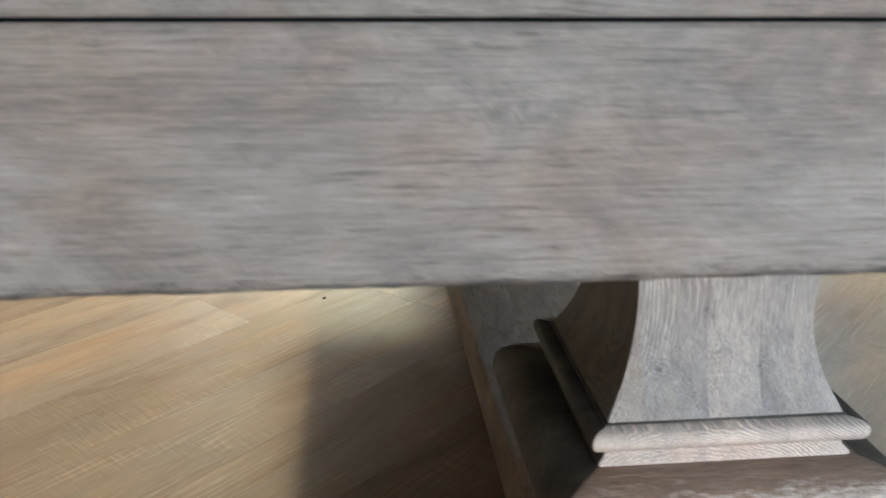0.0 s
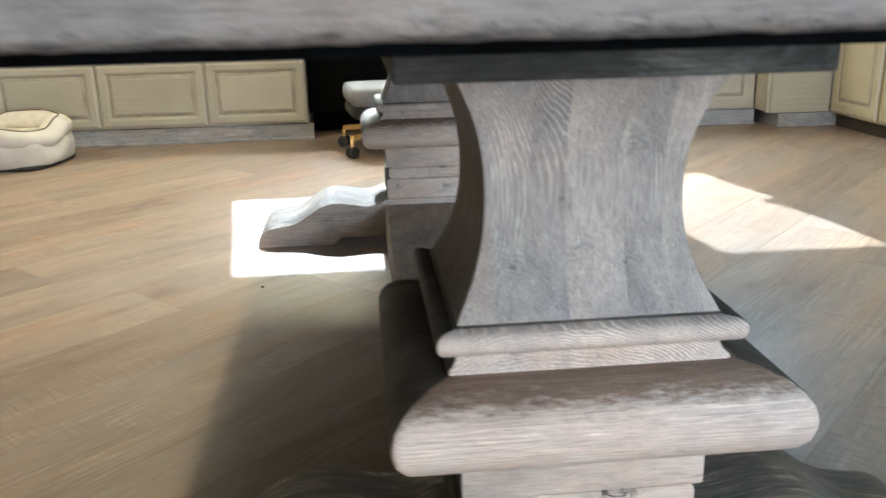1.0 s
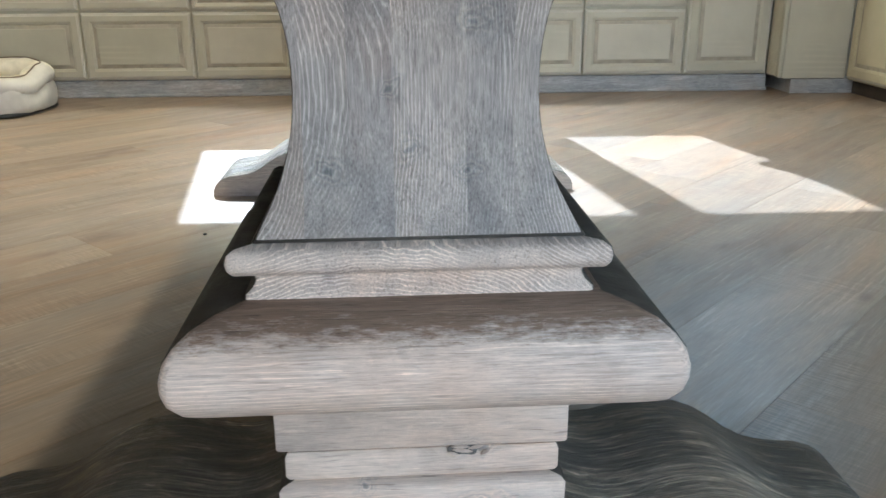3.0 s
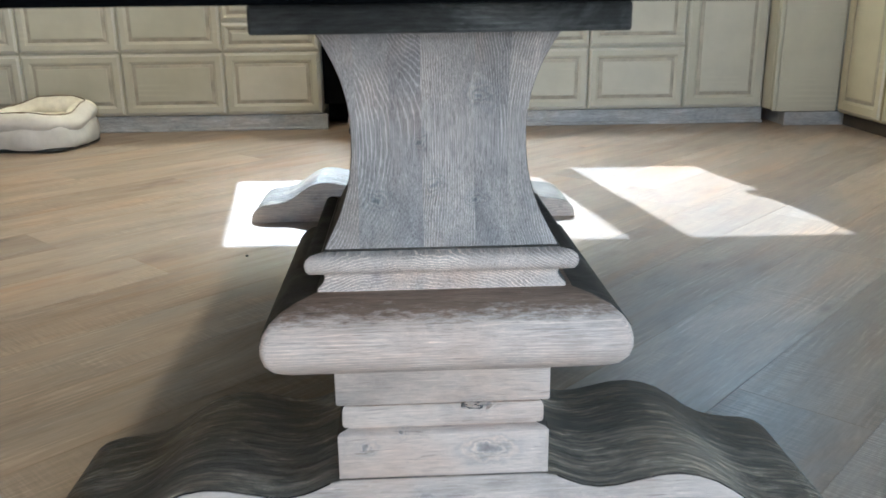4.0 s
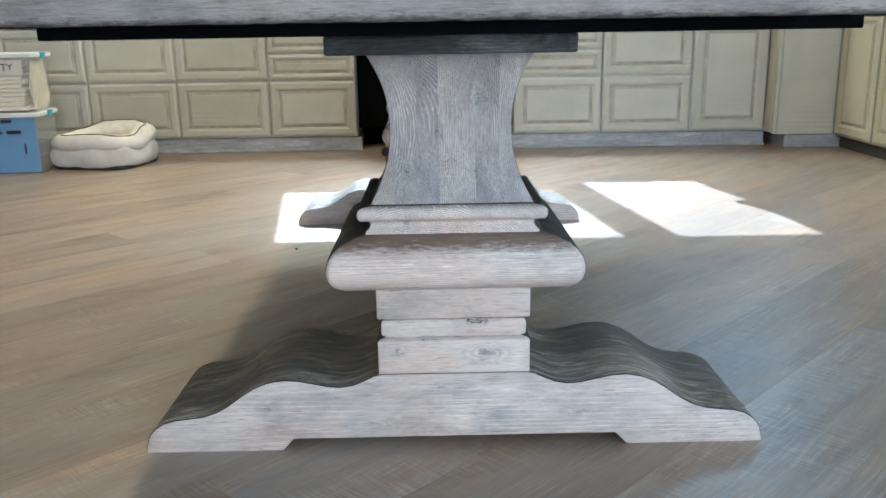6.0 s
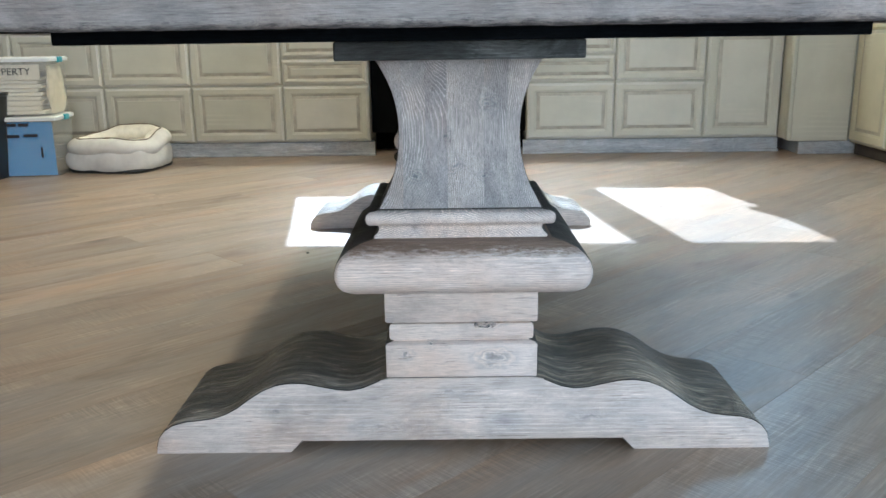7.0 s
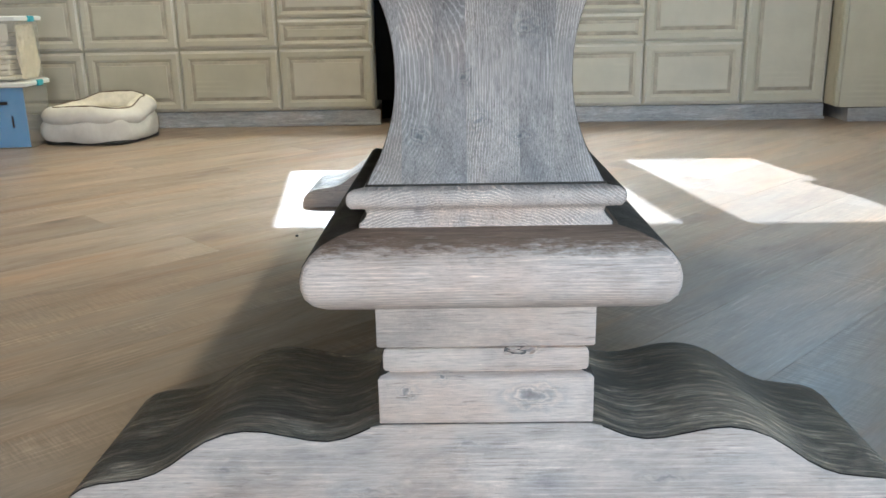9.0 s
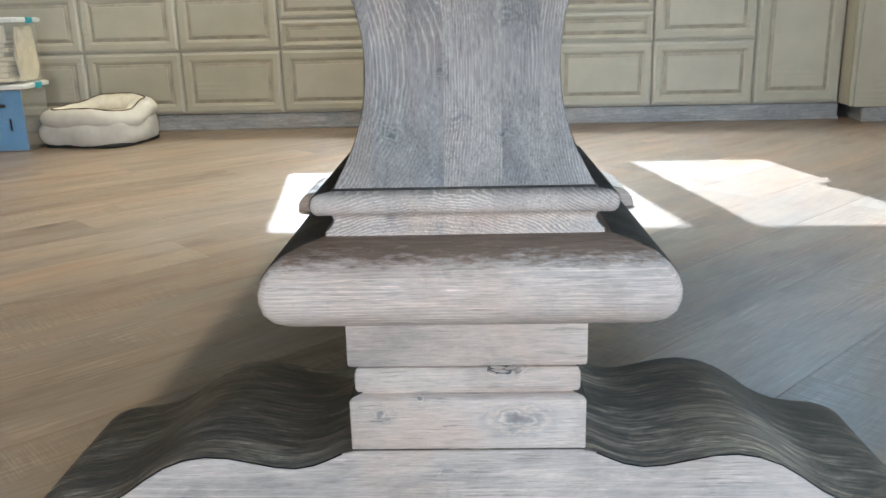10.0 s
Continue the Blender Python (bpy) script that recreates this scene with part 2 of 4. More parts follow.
def oak_floor():
    m, nt, b = mat("oak_floor")
    info = nt.nodes.new("ShaderNodeObjectInfo")
    tone = ramp(nt, info.outputs["Random"], [(0.0, (0.252, 0.197, 0.150)), (0.5, (0.305, 0.243, 0.190)), (1.0, (0.358, 0.289, 0.228))])
    v1 = coords(nt, (0.05, 1, 1), shift=True)
    v2 = coords(nt, (0.16, 1, 1), shift=True)
    g = tex(nt, v1, 150.0, 4.0, 0.65, 0.3)
    broad = tex(nt, v2, 9.0, 4.0, 0.6, 0.9)
    grain = ramp(nt, g, [(0.33, 0.80), (0.5, 0.98), (0.68, 1.09)])
    c = mixc(nt, "MULTIPLY", 0.4, tone, grain)
    c = mixc(nt, "MULTIPLY", 0.85, c, ramp(nt, broad, [(0.28, (0.80, 0.77, 0.75)), (0.5, (1, 1, 1)), (0.72, (1.08, 1.07, 1.06))]))
    mott = tex(nt, coords(nt, (0.35, 1, 1), shift=True), 4.5, 5.0, 0.65, 1.2)
    c = mixc(nt, "MULTIPLY", 0.8, c, ramp(nt, mott, [(0.30, (0.60, 0.54, 0.48)), (0.36, (0.80, 0.76, 0.71)), (0.46, (0.97, 0.96, 0.95)), (0.58, (1.02, 1.02, 1.01)), (0.68, (1.20, 1.18, 1.15))]))
    hue = tex(nt, coords(nt, (0.22, 1, 1), shift=True), 7.0, 4.0, 0.6, 0.7)
    c = mixc(nt, "MULTIPLY", 0.9, c, ramp(nt, hue, [(0.28, (1.20, 0.97, 0.72)), (0.42, (1.06, 0.99, 0.90)), (0.55, (1, 1, 0.98)), (0.70, (0.91, 0.97, 1.04))]))
    streak = tex(nt, coords(nt, (0.10, 1, 1), shift=True), 26.0, 5.0, 0.65, 0.8)
    c = mixc(nt, "MULTIPLY", 0.5, c, ramp(nt, streak, [(0.30, (0.66, 0.58, 0.52)), (0.38, (0.95, 0.93, 0.91)), (0.60, (1, 1, 1)), (0.72, (1.10, 1.09, 1.08))]))
    vo2 = node(nt, "ShaderNodeTexVoronoi", Scale=5.5)
    nt.links.new(coords(nt, (0.35, 1, 1), shift=True), vo2.inputs["Vector"])
    c = mixc(nt, "MULTIPLY", 0.6, c, ramp(nt, vo2.outputs["Distance"], [(0.03, (0.42, 0.36, 0.33)), (0.07, (0.80, 0.77, 0.75)), (0.13, (1, 1, 1))]))
    vo = node(nt, "ShaderNodeTexVoronoi", Scale=2.6)
    nt.links.new(coords(nt, (0.45, 1, 1), shift=True), vo.inputs["Vector"])
    c = mixc(nt, "MULTIPLY", 0.75, c, ramp(nt, vo.outputs["Distance"], [(0.025, (0.22, 0.18, 0.16)), (0.05, (0.6, 0.55, 0.5)), (0.11, (1, 1, 1))]))
    hatch = tex(nt, coords(nt, (1, 0.05, 1), shift=True), 330.0, 2.0, 0.5)
    hatch2 = tex(nt, coords(nt, (0.06, 1, 1), shift=True), 420.0, 2.0, 0.5)
    worn = ramp(nt, tex(nt, coords(nt, (0.5, 1, 1), shift=True), 3.2, 4.0, 0.6, 0.6), [(0.48, 0.03), (0.64, 0.75)])
    c = mixc(nt, "MULTIPLY", worn, c, ramp(nt, hatch, [(0.39, 0.80), (0.5, 1.0), (0.62, 1.35)]))
    # lime left in the open pores, in cathedral lines on part of each board
    wv = nt.nodes.new("ShaderNodeTexWave")
    wv.wave_type, wv.rings_direction = "RINGS", "X"
    for k, v in (("Scale", 20.0), ("Distortion", 16.0), ("Detail", 5.0), ("Detail Scale", 0.7), ("Detail Roughness", 0.6)):
        wv.inputs[k].default_value = v
    nt.links.new(coords(nt, (0.10, 1, 1)), wv.inputs["Vector"])
    limed = ramp(nt, tex(nt, coords(nt, (0.4, 1, 1), shift=True), 11.0, 5.0, 0.7, 0.5), [(0.49, 0.0), (0.64, 0.7)])
    c = mixc(nt, "MULTIPLY", limed, c, ramp(nt, wv.outputs["Fac"], [(0.0, (0.90, 0.90, 0.90)), (0.70, (1, 1, 1)), (0.86, (1.40, 1.42, 1.46))]))
    c = mixc(nt, "MULTIPLY", 0.28, c, ramp(nt, hatch2, [(0.38, 0.78), (0.5, 1.0), (0.64, 1.30)]))
    nt.links.new(c, b.inputs["Base Color"])
    rg = ramp(nt, broad, [(0.3, 0.42), (0.7, 0.31)])
    nt.links.new(rg, b.inputs["Roughness"])
    b.inputs["Specular IOR Level"].default_value = 0.6
    # saw marks across the boards
    saw = tex(nt, coords(nt, (1, 0.04, 1), shift=True), 190.0, 2.0, 0.5)
    saw2 = tex(nt, coords(nt, (0.5, 0.5, 1), shift=True), 60.0, 3.0, 0.6)
    hh = mixc(nt, "ADD", 0.18, grain, ramp(nt, saw, [(0.35, 0.0), (0.65, 1.0)]))
    hh = mixc(nt, "ADD", 0.3, hh, saw2)
    bump(nt, b, hh, 0.16, 0.0008)
    return m


floor_mat = oak_floor()


def plain(name, colour, rough=0.6, var=0.12, scale=9.0, bumpy=0.0, bscale=300.0, metal=0.0):
    m, nt, b = mat(name)
    n = tex(nt, coords(nt, (1, 1, 1)), scale, 4.0, 0.6)
    lo = tuple(c * (1 - var) for c in colour)
    hi = tuple(min(c * (1 + var), 0.95) for c in colour)
    nt.links.new(ramp(nt, n, [(0.32, lo), (0.68, hi)]), b.inputs["Base Color"])
    b.inputs["Roughness"].default_value, b.inputs["Metallic"].default_value = rough, metal
    if bumpy:
        bump(nt, b, tex(nt, coords(nt, (1, 1, 1)), bscale, 3.0, 0.6), bumpy, 0.002)
    return m


def glazed(name, colour):
    """Painted wood under a thin brushed glaze; the wood grain runs on the long way."""
    m, nt, b = mat(name)
    g = tex(nt, coords(nt, (0.06, 1, 1)), 110.0, 3.0, 0.6, 0.3)
    n = tex(nt, coords(nt, (1, 1, 1)), 4.0, 4.0, 0.6)
    c = ramp(nt, n, [(0.3, tuple(k * 0.90 for k in colour)), (0.7, tuple(k * 1.06 for k in colour))])
    c = mixc(nt, "MULTIPLY", 0.05, c, ramp(nt, g, [(0.33, (0.80, 0.77, 0.72)), (0.55, (1, 1, 1))]))
    info = nt.nodes.new("ShaderNodeObjectInfo")
    c = mixc(nt, "MULTIPLY", 1.0, c, ramp(nt, info.outputs["Random"], [(0.0, (0.94, 0.95, 0.92)), (0.5, (1.0, 0.995, 0.97)), (1.0, (1.06, 1.05, 1.05))]))
    wv = nt.nodes.new("ShaderNodeTexWave")
    wv.wave_type, wv.rings_direction = "RINGS", "X"
    for k, v in (("Scale", 11.0), ("Distortion", 14.0), ("Detail", 3.0), ("Detail Scale", 0.3), ("Detail Roughness", 0.5)):
        wv.inputs[k].default_value = v
    nt.links.new(coords(nt, (0.12, 1, 1)), wv.inputs["Vector"])
    show = ramp(nt, tex(nt, coords(nt, (0.6, 1, 1), shift=True), 3.0, 3.0, 0.6), [(0.56, 0.0), (0.68, 0.35)])
    c = mixc(nt, "MULTIPLY", show, c, ramp(nt, wv.outputs["Fac"], [(0.0, (0.90, 0.89, 0.87)), (0.7, (1, 1, 1)), (0.88, (1.22, 1.21, 1.20))]))
    nt.links.new(c, b.inputs["Base Color"])
    b.inputs["Roughness"].default_value = 0.5
    return m


cab_paint = glazed("glazed_taupe_paint", (0.54, 0.516, 0.430))
cab_cream = glazed("glazed_cream_paint", (0.52, 0.475, 0.352))
# paler bevels: rubbed edges plus the light they catch, put into the colour
cab_lit_edge = glazed("rubbed_and_lit_taupe_edges", (0.60, 0.578, 0.515))
cab_glaze = plain("glaze_in_grooves", (0.43, 0.393, 0.318), 0.6, 0.2, 14.0)
plinth_wood = washed_wood("grey_washed_plinth", 0, (0.50, 0.51, 0.53), (0.41, 0.42, 0.44), (0.30, 0.31, 0.33), figure=0.4)
wall_paint = plain("wall_paint", (0.68, 0.645, 0.58), 0.85, 0.03, 3.0, 0.15, 220.0)
ceil_paint = plain("ceiling_paint", (0.74, 0.73, 0.71), 0.9, 0.02, 3.0)
white_trim = plain("white_trim_paint", (0.78, 0.77, 0.74), 0.45, 0.03)
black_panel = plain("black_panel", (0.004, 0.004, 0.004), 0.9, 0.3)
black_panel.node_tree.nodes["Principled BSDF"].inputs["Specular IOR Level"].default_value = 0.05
knot_dark = plain("dark_knot", (0.10, 0.095, 0.09), 0.7, 0.4, 160.0)
kick_brown = plain("dark_brown_toe_board", (0.05, 0.04, 0.032), 0.7, 0.2)
plush = plain("cream_plush", (0.82, 0.77, 0.66), 0.95, 0.10, 30.0, 0.6, 220.0)
grey_canvas = plain("pale_grey_suede", (0.66, 0.63, 0.585), 0.9, 0.07, 18.0, 0.35, 160.0)
piping_mat = plain("brown_piping", (0.13, 0.09, 0.06), 0.8, 0.2)
paper = plain("cream_paper", (0.82, 0.76, 0.62), 0.85, 0.08, 40.0)
brown_paper = plain("cream_bag_paper", (0.66, 0.58, 0.44), 0.8, 0.15, 30.0, 0.8, 60.0)
blue_card = plain("blue_card", (0.04, 0.28, 0.64), 0.6, 0.06, 8.0)
white_plastic = plain("white_plastic", (0.78, 0.79, 0.78), 0.35, 0.03)
teal_plastic = plain("teal_plastic", (0.04, 0.33, 0.42), 0.35, 0.06)
ink = plain("black_marker_ink", (0.015, 0.015, 0.02), 0.5, 0.2)
black_plastic = plain("black_plastic", (0.02, 0.022, 0.022), 0.45, 0.2, 20.0)
grey_fabric = plain("grey_upholstery", (0.22, 0.225, 0.235), 0.9, 0.1, 60.0, 0.4, 400.0)
brass = plain("brushed_brass", (0.72, 0.52, 0.22), 0.35, 0.1, 30.0, metal=1.0)
linen = plain("linen_curtain", (0.70, 0.66, 0.58), 0.9, 0.06, 40.0)


def clear_plastic():
    m, nt, b = mat("cloudy_clear_plastic")
    n = tex(nt, coords(nt, (1, 1, 1)), 12.0, 3.0)
    nt.links.new(ramp(nt, n, [(0.3, (0.70, 0.69, 0.64)), (0.7, (0.80, 0.79, 0.74))]), b.inputs["Base Color"])
    b.inputs["Roughness"].default_value, b.inputs["Alpha"].default_value = 0.3, 0.12
    return m


bin_plastic = clear_plastic()


def glass():
    m, nt, b = mat("window_glass")
    b.inputs["Transmission Weight"].default_value, b.inputs["Roughness"].default_value = 1.0, 0.0
    b.inputs["Base Color"].default_value = (0.97, 0.98, 0.98, 1)
    b.inputs["IOR"].default_value = 1.45
    return m


glass_mat = glass()


def glow(name, colour, strength):
    m, nt, b = mat(name)
    b.inputs["Emission Color"].default_value, b.inputs["Emission Strength"].default_value = (*colour, 1), strength
    return m


# ---- mesh helpers ----
def part(name, bm, material, parent=None, label="", smooth=False):
    me = bpy.data.meshes.new(name)
    bmesh.ops.recalc_face_normals(bm, faces=bm.faces)
    if smooth:
        for f in bm.faces:
            f.smooth = True
    bm.to_mesh(me)
    bm.free()
    me.materials.append(material)
    ob = new(name, me)
    if parent is not None:
        ob.parent = parent
    if label:
        ob["label"] = label
    return ob


def thing(name, m, label, category, group="", kind=""):
    ob = new(name)
    ob.matrix_world = m
    return tagged(ob, label, category, group, kind)


def box(x0, x1, y0, y1, z0, z1, bevel=0.0, seg=2, bm=None):
    bm = bm or bmesh.new()
    vs = [bm.verts.new((x, y, z)) for z in (z0, z1) for y in (y0, y1) for x in (x0, x1)]
    fs = [bm.faces.new([vs[i] for i in q]) for q in ((0, 2, 3, 1), (4, 5, 7, 6), (0, 1, 5, 4), (1, 3, 7, 5), (3, 2, 6, 7), (2, 0, 4, 6))]
    if bevel:
        es = list({e for f in fs for e in f.edges})
        bmesh.ops.bevel(bm, geom=es, offset=bevel, segments=seg, profile=0.5, affect="EDGES", clamp_overlap=True)
    return bm


def loft(rings, closed=True, caps=True):
    """Joins rings of points, all of one length, into a skin."""
    bm = bmesh.new()
    rows = [[bm.verts.new(p) for p in r] for r in rings]
    n = len(rows[0])
    for a, b in zip(rows, rows[1:]):
        for i in range(n if closed else n - 1):
            j = (i + 1) % n
            bm.faces.new((a[i], a[j], b[j], b[i]))
    if caps:
        bm.faces.new(rows[0][::-1])
        bm.faces.new(rows[-1])
    return bm


def square_ring(h, z, r=0.004, cx=0.0, cy=0.0, n=2, hy=None):
    hy = h if hy is None else hy
    pts = []
    for sx, sy, a0 in ((1, 1, 0), (-1, 1, 90), (-1, -1, 180), (1, -1, 270)):
        for k in range(n + 1):
            a = radians(a0 + 90 * k / n)
            pts.append((cx + sx * (h - r) + r * math.cos(a), cy + sy * (hy - r) + r * math.sin(a), z))
    return pts


def shade_smooth_sharp(ob, deg=35):
    me = ob.data
    for p in me.polygons:
        p.use_smooth = True
    bm = bmesh.new()
    bm.from_mesh(me)
    for e in bm.edges:
        e.smooth = len(e.link_faces) == 2 and e.calc_face_angle(0) < radians(deg)
    bm.to_mesh(me)
    bm.free()
    return ob


def darken_sides(ob, material, side=None):
    """Gives the faces on the two sides of the piece the darker material; the others keep the pale wash."""
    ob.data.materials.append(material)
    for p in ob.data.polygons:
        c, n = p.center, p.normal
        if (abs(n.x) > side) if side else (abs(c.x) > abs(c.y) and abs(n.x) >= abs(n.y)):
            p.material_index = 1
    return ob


# ---- the room ----
X0, X1, Y0, Y1, CEIL = -5.4, 2.75, -4.2, 4.32, 3.0


def wall_with_holes(name, horizontal, place, lo, hi, holes, inward):
    """An upright wall along x (or y) with oblong openings through it; holes: (from, to, bottom, top)."""
    bm = bmesh.new()
    us = sorted({lo, hi, *[h[0] for h in holes], *[h[1] for h in holes]})
    zs = sorted({-0.02, CEIL, *[h[2] for h in holes], *[h[3] for h in holes]})
    for a, b in zip(us, us[1:]):
        for c, d in zip(zs, zs[1:]):
            if any(h[0] <= a and b <= h[1] and h[2] <= c and d <= h[3] for h in holes):
                continue
            t0, t1 = sorted((place, place - inward * 0.1))
            if horizontal:
                box(a, b, t0, t1, c, d, bm=bm)
            else:
                box(t0, t1, a, b, c, d, bm=bm)
    bmesh.ops.remove_doubles(bm, verts=bm.verts, dist=1e-5)
    return tagged(part(name, bm, wall_paint), "warm taupe painted plaster wall", "wall", kind="structure")


WIN = [(-1.049, 0.152, 1.84, 2.762), (0.305, 2.45, 1.69, 2.762)]
SIDE = (-2.1, -0.5, 1.05, 2.25)
DOOR = [(0.32, 1.18, 0.04, 2.2), (1.22, 2.08, 0.04, 2.2)]
wall_with_holes("wall_north", True, Y1, X0 - 0.1, X1 + 0.1, WIN, -1)
wall_with_holes("wall_south", True, Y0, X0 - 0.1, X1 + 0.1, DOOR, 1)
wall_with_holes("wall_east", False, X1, Y0, Y1, [SIDE], -1)
wall_with_holes("wall_west", False, X0, Y0, Y1, [], 1)
tagged(part("ceiling", box(X0 - 0.1, X1 + 0.1, Y0 - 0.1, Y1 + 0.1, CEIL, CEIL + 0.1), ceil_paint), "white painted ceiling", "ceiling", kind="structure")


def glazed_opening(name, y, hole, label, turn=0):
    a, b, c, d = hole
    root = thing(name, pose(0, 0, 0, 0, 0, turn), label, "window", kind="structure")
    fw = 0.012
    for x0, x1, z0, z1 in ((a, a + fw, c, d), (b - fw, b, c, d), (a + fw, b - fw, c, c + fw), (a + fw, b - fw, d - fw, d)):
        part("window_frame", box(x0, x1, y - 0.02, y + 0.02, z0, z1, 0.002), white_trim, root)
    p = part("pane", box(a + fw, b - fw, y - 0.003, y + 0.003, c + fw, d - fw), glass_mat, root)
    p.visible_shadow = False


for i, h in enumerate(WIN):
    glazed_opening("window_%d" % (i + 1), Y1 + 0.05, h, "high window in a white painted frame")
for i, h in enumerate(DOOR):
    glazed_opening("window_%d" % (i + 3), Y0 - 0.05, h, "tall glass door in a white frame")

# unseen opening, added for the bluish light from the side
glazed_opening("window_5", -(X1 + 0.05), SIDE, "unseen side window in a white frame, added for bluish light", 90)

# unseen curtain half across the wide high window, its edge cut to shape the sun patch
bm = bmesh.new()
prof = [(1.55, 0.85), (1.86, 0.853), (1.97, 0.862), (2.03, 0.872), (2.055, 0.874), (2.08, 0.806), (2.12, 0.802), (2.22, 0.832), (2.36, 0.842), (2.45, 0.836), (2.7, 0.816), (2.80, 0.80)]
grid = []
for z, x in prof:
    grid.append([bm.verts.new((x + u * (2.52 - x), Y1 - 0.03 - 0.014 * math.sin(u * 90 + 0.4) - 0.02, z)) for u in [k / 90 for k in range(91)]])
for r0, r1 in zip(grid, grid[1:]):
    for i in range(90):
        bm.faces.new((r0[i], r0[i + 1], r1[i + 1], r1[i]))
cur = part("curtain", bm, linen, smooth=True)
sol = cur.modifiers.new("thick", "SOLIDIFY")
sol.thickness = 0.006
tagged(cur, "unseen linen curtain, its edge cut to shape the sun patch", "curtain")

# ---- floor: oak boards laid on the diagonal ----
tagged(part("floor", box(X0, X1, Y0, Y1, -0.06, -0.006), plain("dark_joint", (0.15, 0.115, 0.085), 0.9)), "wide-plank oak floor laid on the diagonal", "floor", kind="structure")
floor_ob = bpy.data.objects["floor"]
ANG, PW, PHASE = radians(45.5), 0.2295, -0.515
ux, uy = math.cos(ANG), math.sin(ANG)
rng = random.Random(5)


def board(u0, u1, v0, v1):
    g = 0.0002
    L, W, c = (u1 - u0) / 2 - g, (v1 - v0) / 2 - g, 0.0004
    bm = bmesh.new()
    rings = []
    for i, z in ((0.0, -0.006), (0.0, -c), (c, 0.0)):
        rings.append([bm.verts.new((sx * (L - i), sy * (W - i), z)) for sx, sy in ((-1, -1), (1, -1), (1, 1), (-1, 1))])
    for a, b in zip(rings, rings[1:]):
        for i in range(4):
            bm.faces.new((a[i], a[(i + 1) % 4], b[(i + 1) % 4], b[i]))
    bm.faces.new(rings[-1])
    um, vm = (u0 + u1) / 2, (v0 + v1) / 2
    m = pose(um * ux - vm * uy, um * uy + vm * ux, 0, 0, 0, 45.5)
    inv = m.inverted()
    out = False
    for px, py, nx, ny in ((X0, 0, -1, 0), (X1, 0, 1, 0), (0, Y0, 0, -1), (0, Y1, 0, 1)):
        if not bm.verts:
            break
        co = inv @ Vector((px, py, 0))
        no = (inv.to_3x3() @ Vector((nx, ny, 0))).normalized()
        bmesh.ops.bisect_plane(bm, geom=bm.verts[:] + bm.edges[:] + bm.faces[:], plane_co=co, plane_no=no, clear_outer=True)
    if not bm.faces:
        bm.free()
        return
    ob = part("plank", bm, floor_mat, floor_ob)
    ob.matrix_world = m


for k in range(-28, 24):
    v0 = PHASE + k * PW
    # board ends known in two rows, the others staggered
    start = {8: 0.392, 1: 0.719}.get(k, rng.uniform(0, 2.0))
    u = start - 9.5
    cuts = [start]
    e = start
    while e < 7.5:
        e += rng.uniform(1.25, 2.2)
        cuts.append(e)
    e = start
    while e > -7.5:
        e -= rng.uniform(1.25, 2.2)
        cuts.insert(0, e)
    for a, b in zip(cuts, cuts[1:]):
        cx, cy = (a + b) / 2 * ux - v0 * uy, (a + b) / 2 * uy + v0 * ux
        if X0 - 1.4 < cx < X1 + 1.4 and Y0 - 1.4 < cy < Y1 + 1.4:
            board(a, b, v0, v0 + PW)

# ---- the trestle table ----
table = thing("trestle_table", pose(0.006, 0.0, 0.0, 0, 0, 1.0), "large grey-washed oak trestle table with carved pedestals and a deep apron", "table")
CY = 0.13          # middle of the front pedestal
REAR = 1.715       # how far the rear pedestal stands behind it

HALF_FOOT = [(0.515, 0.0), (0.5145, 0.012), (0.510, 0.028), (0.500, 0.041), (0.485, 0.051), (0.465, 0.057), (0.44, 0.0595), (0.415, 0.063),
             (0.395, 0.070), (0.375, 0.081), (0.352, 0.098), (0.33, 0.112), (0.307, 0.121), (0.283, 0.1250), (0.258, 0.1235), (0.232, 0.118),
             (0.207, 0.1125), (0.186, 0.111), (0.166, 0.1145), (0.15, 0.121), (0.135, 0.128), (0.12, 0.131)]


def foot_mesh():
    outline = [(0.268, 0.019), (0.288, 0.0)] + HALF_FOOT
    outline = outline + [(-x, z) for x, z in reversed(outline)]
    rings = []
    for y, i in ((-0.130, 0.0026), (-0.1292, 0.001), (-0.1278, 0.0), (0.1278, 0.0), (0.1292, 0.001), (0.130, 0.0026)):
        ring = []
        n = len(outline)
        for k, (x, z) in enumerate(outline):
            (xa, za), (xb, zb) = outline[k - 1], outline[(k + 1) % n]
            tx, tz = xb - xa, zb - za
            d = math.hypot(tx, tz) or 1.0
            ring.append((x - tz / d * i, y, max(z + tx / d * i if z > 0.001 else z, 0.0)))
        rings.append(ring)
    return loft(rings)


def profile_mesh(profile, r=0.003, n=2):
    return loft([square_ring(h, z, min(r, h * 0.4), n=n) for h, z in profile])


def column_profile():
    out = []
    for k in range(25):
        z = 0.4150 + (0.643 - 0.4150) * k / 24
        s = abs(z - 0.530) / 0.1135
        out.append((0.0955 + 0.0315 * min(s, 1.0) ** 2.2, z))
    return out


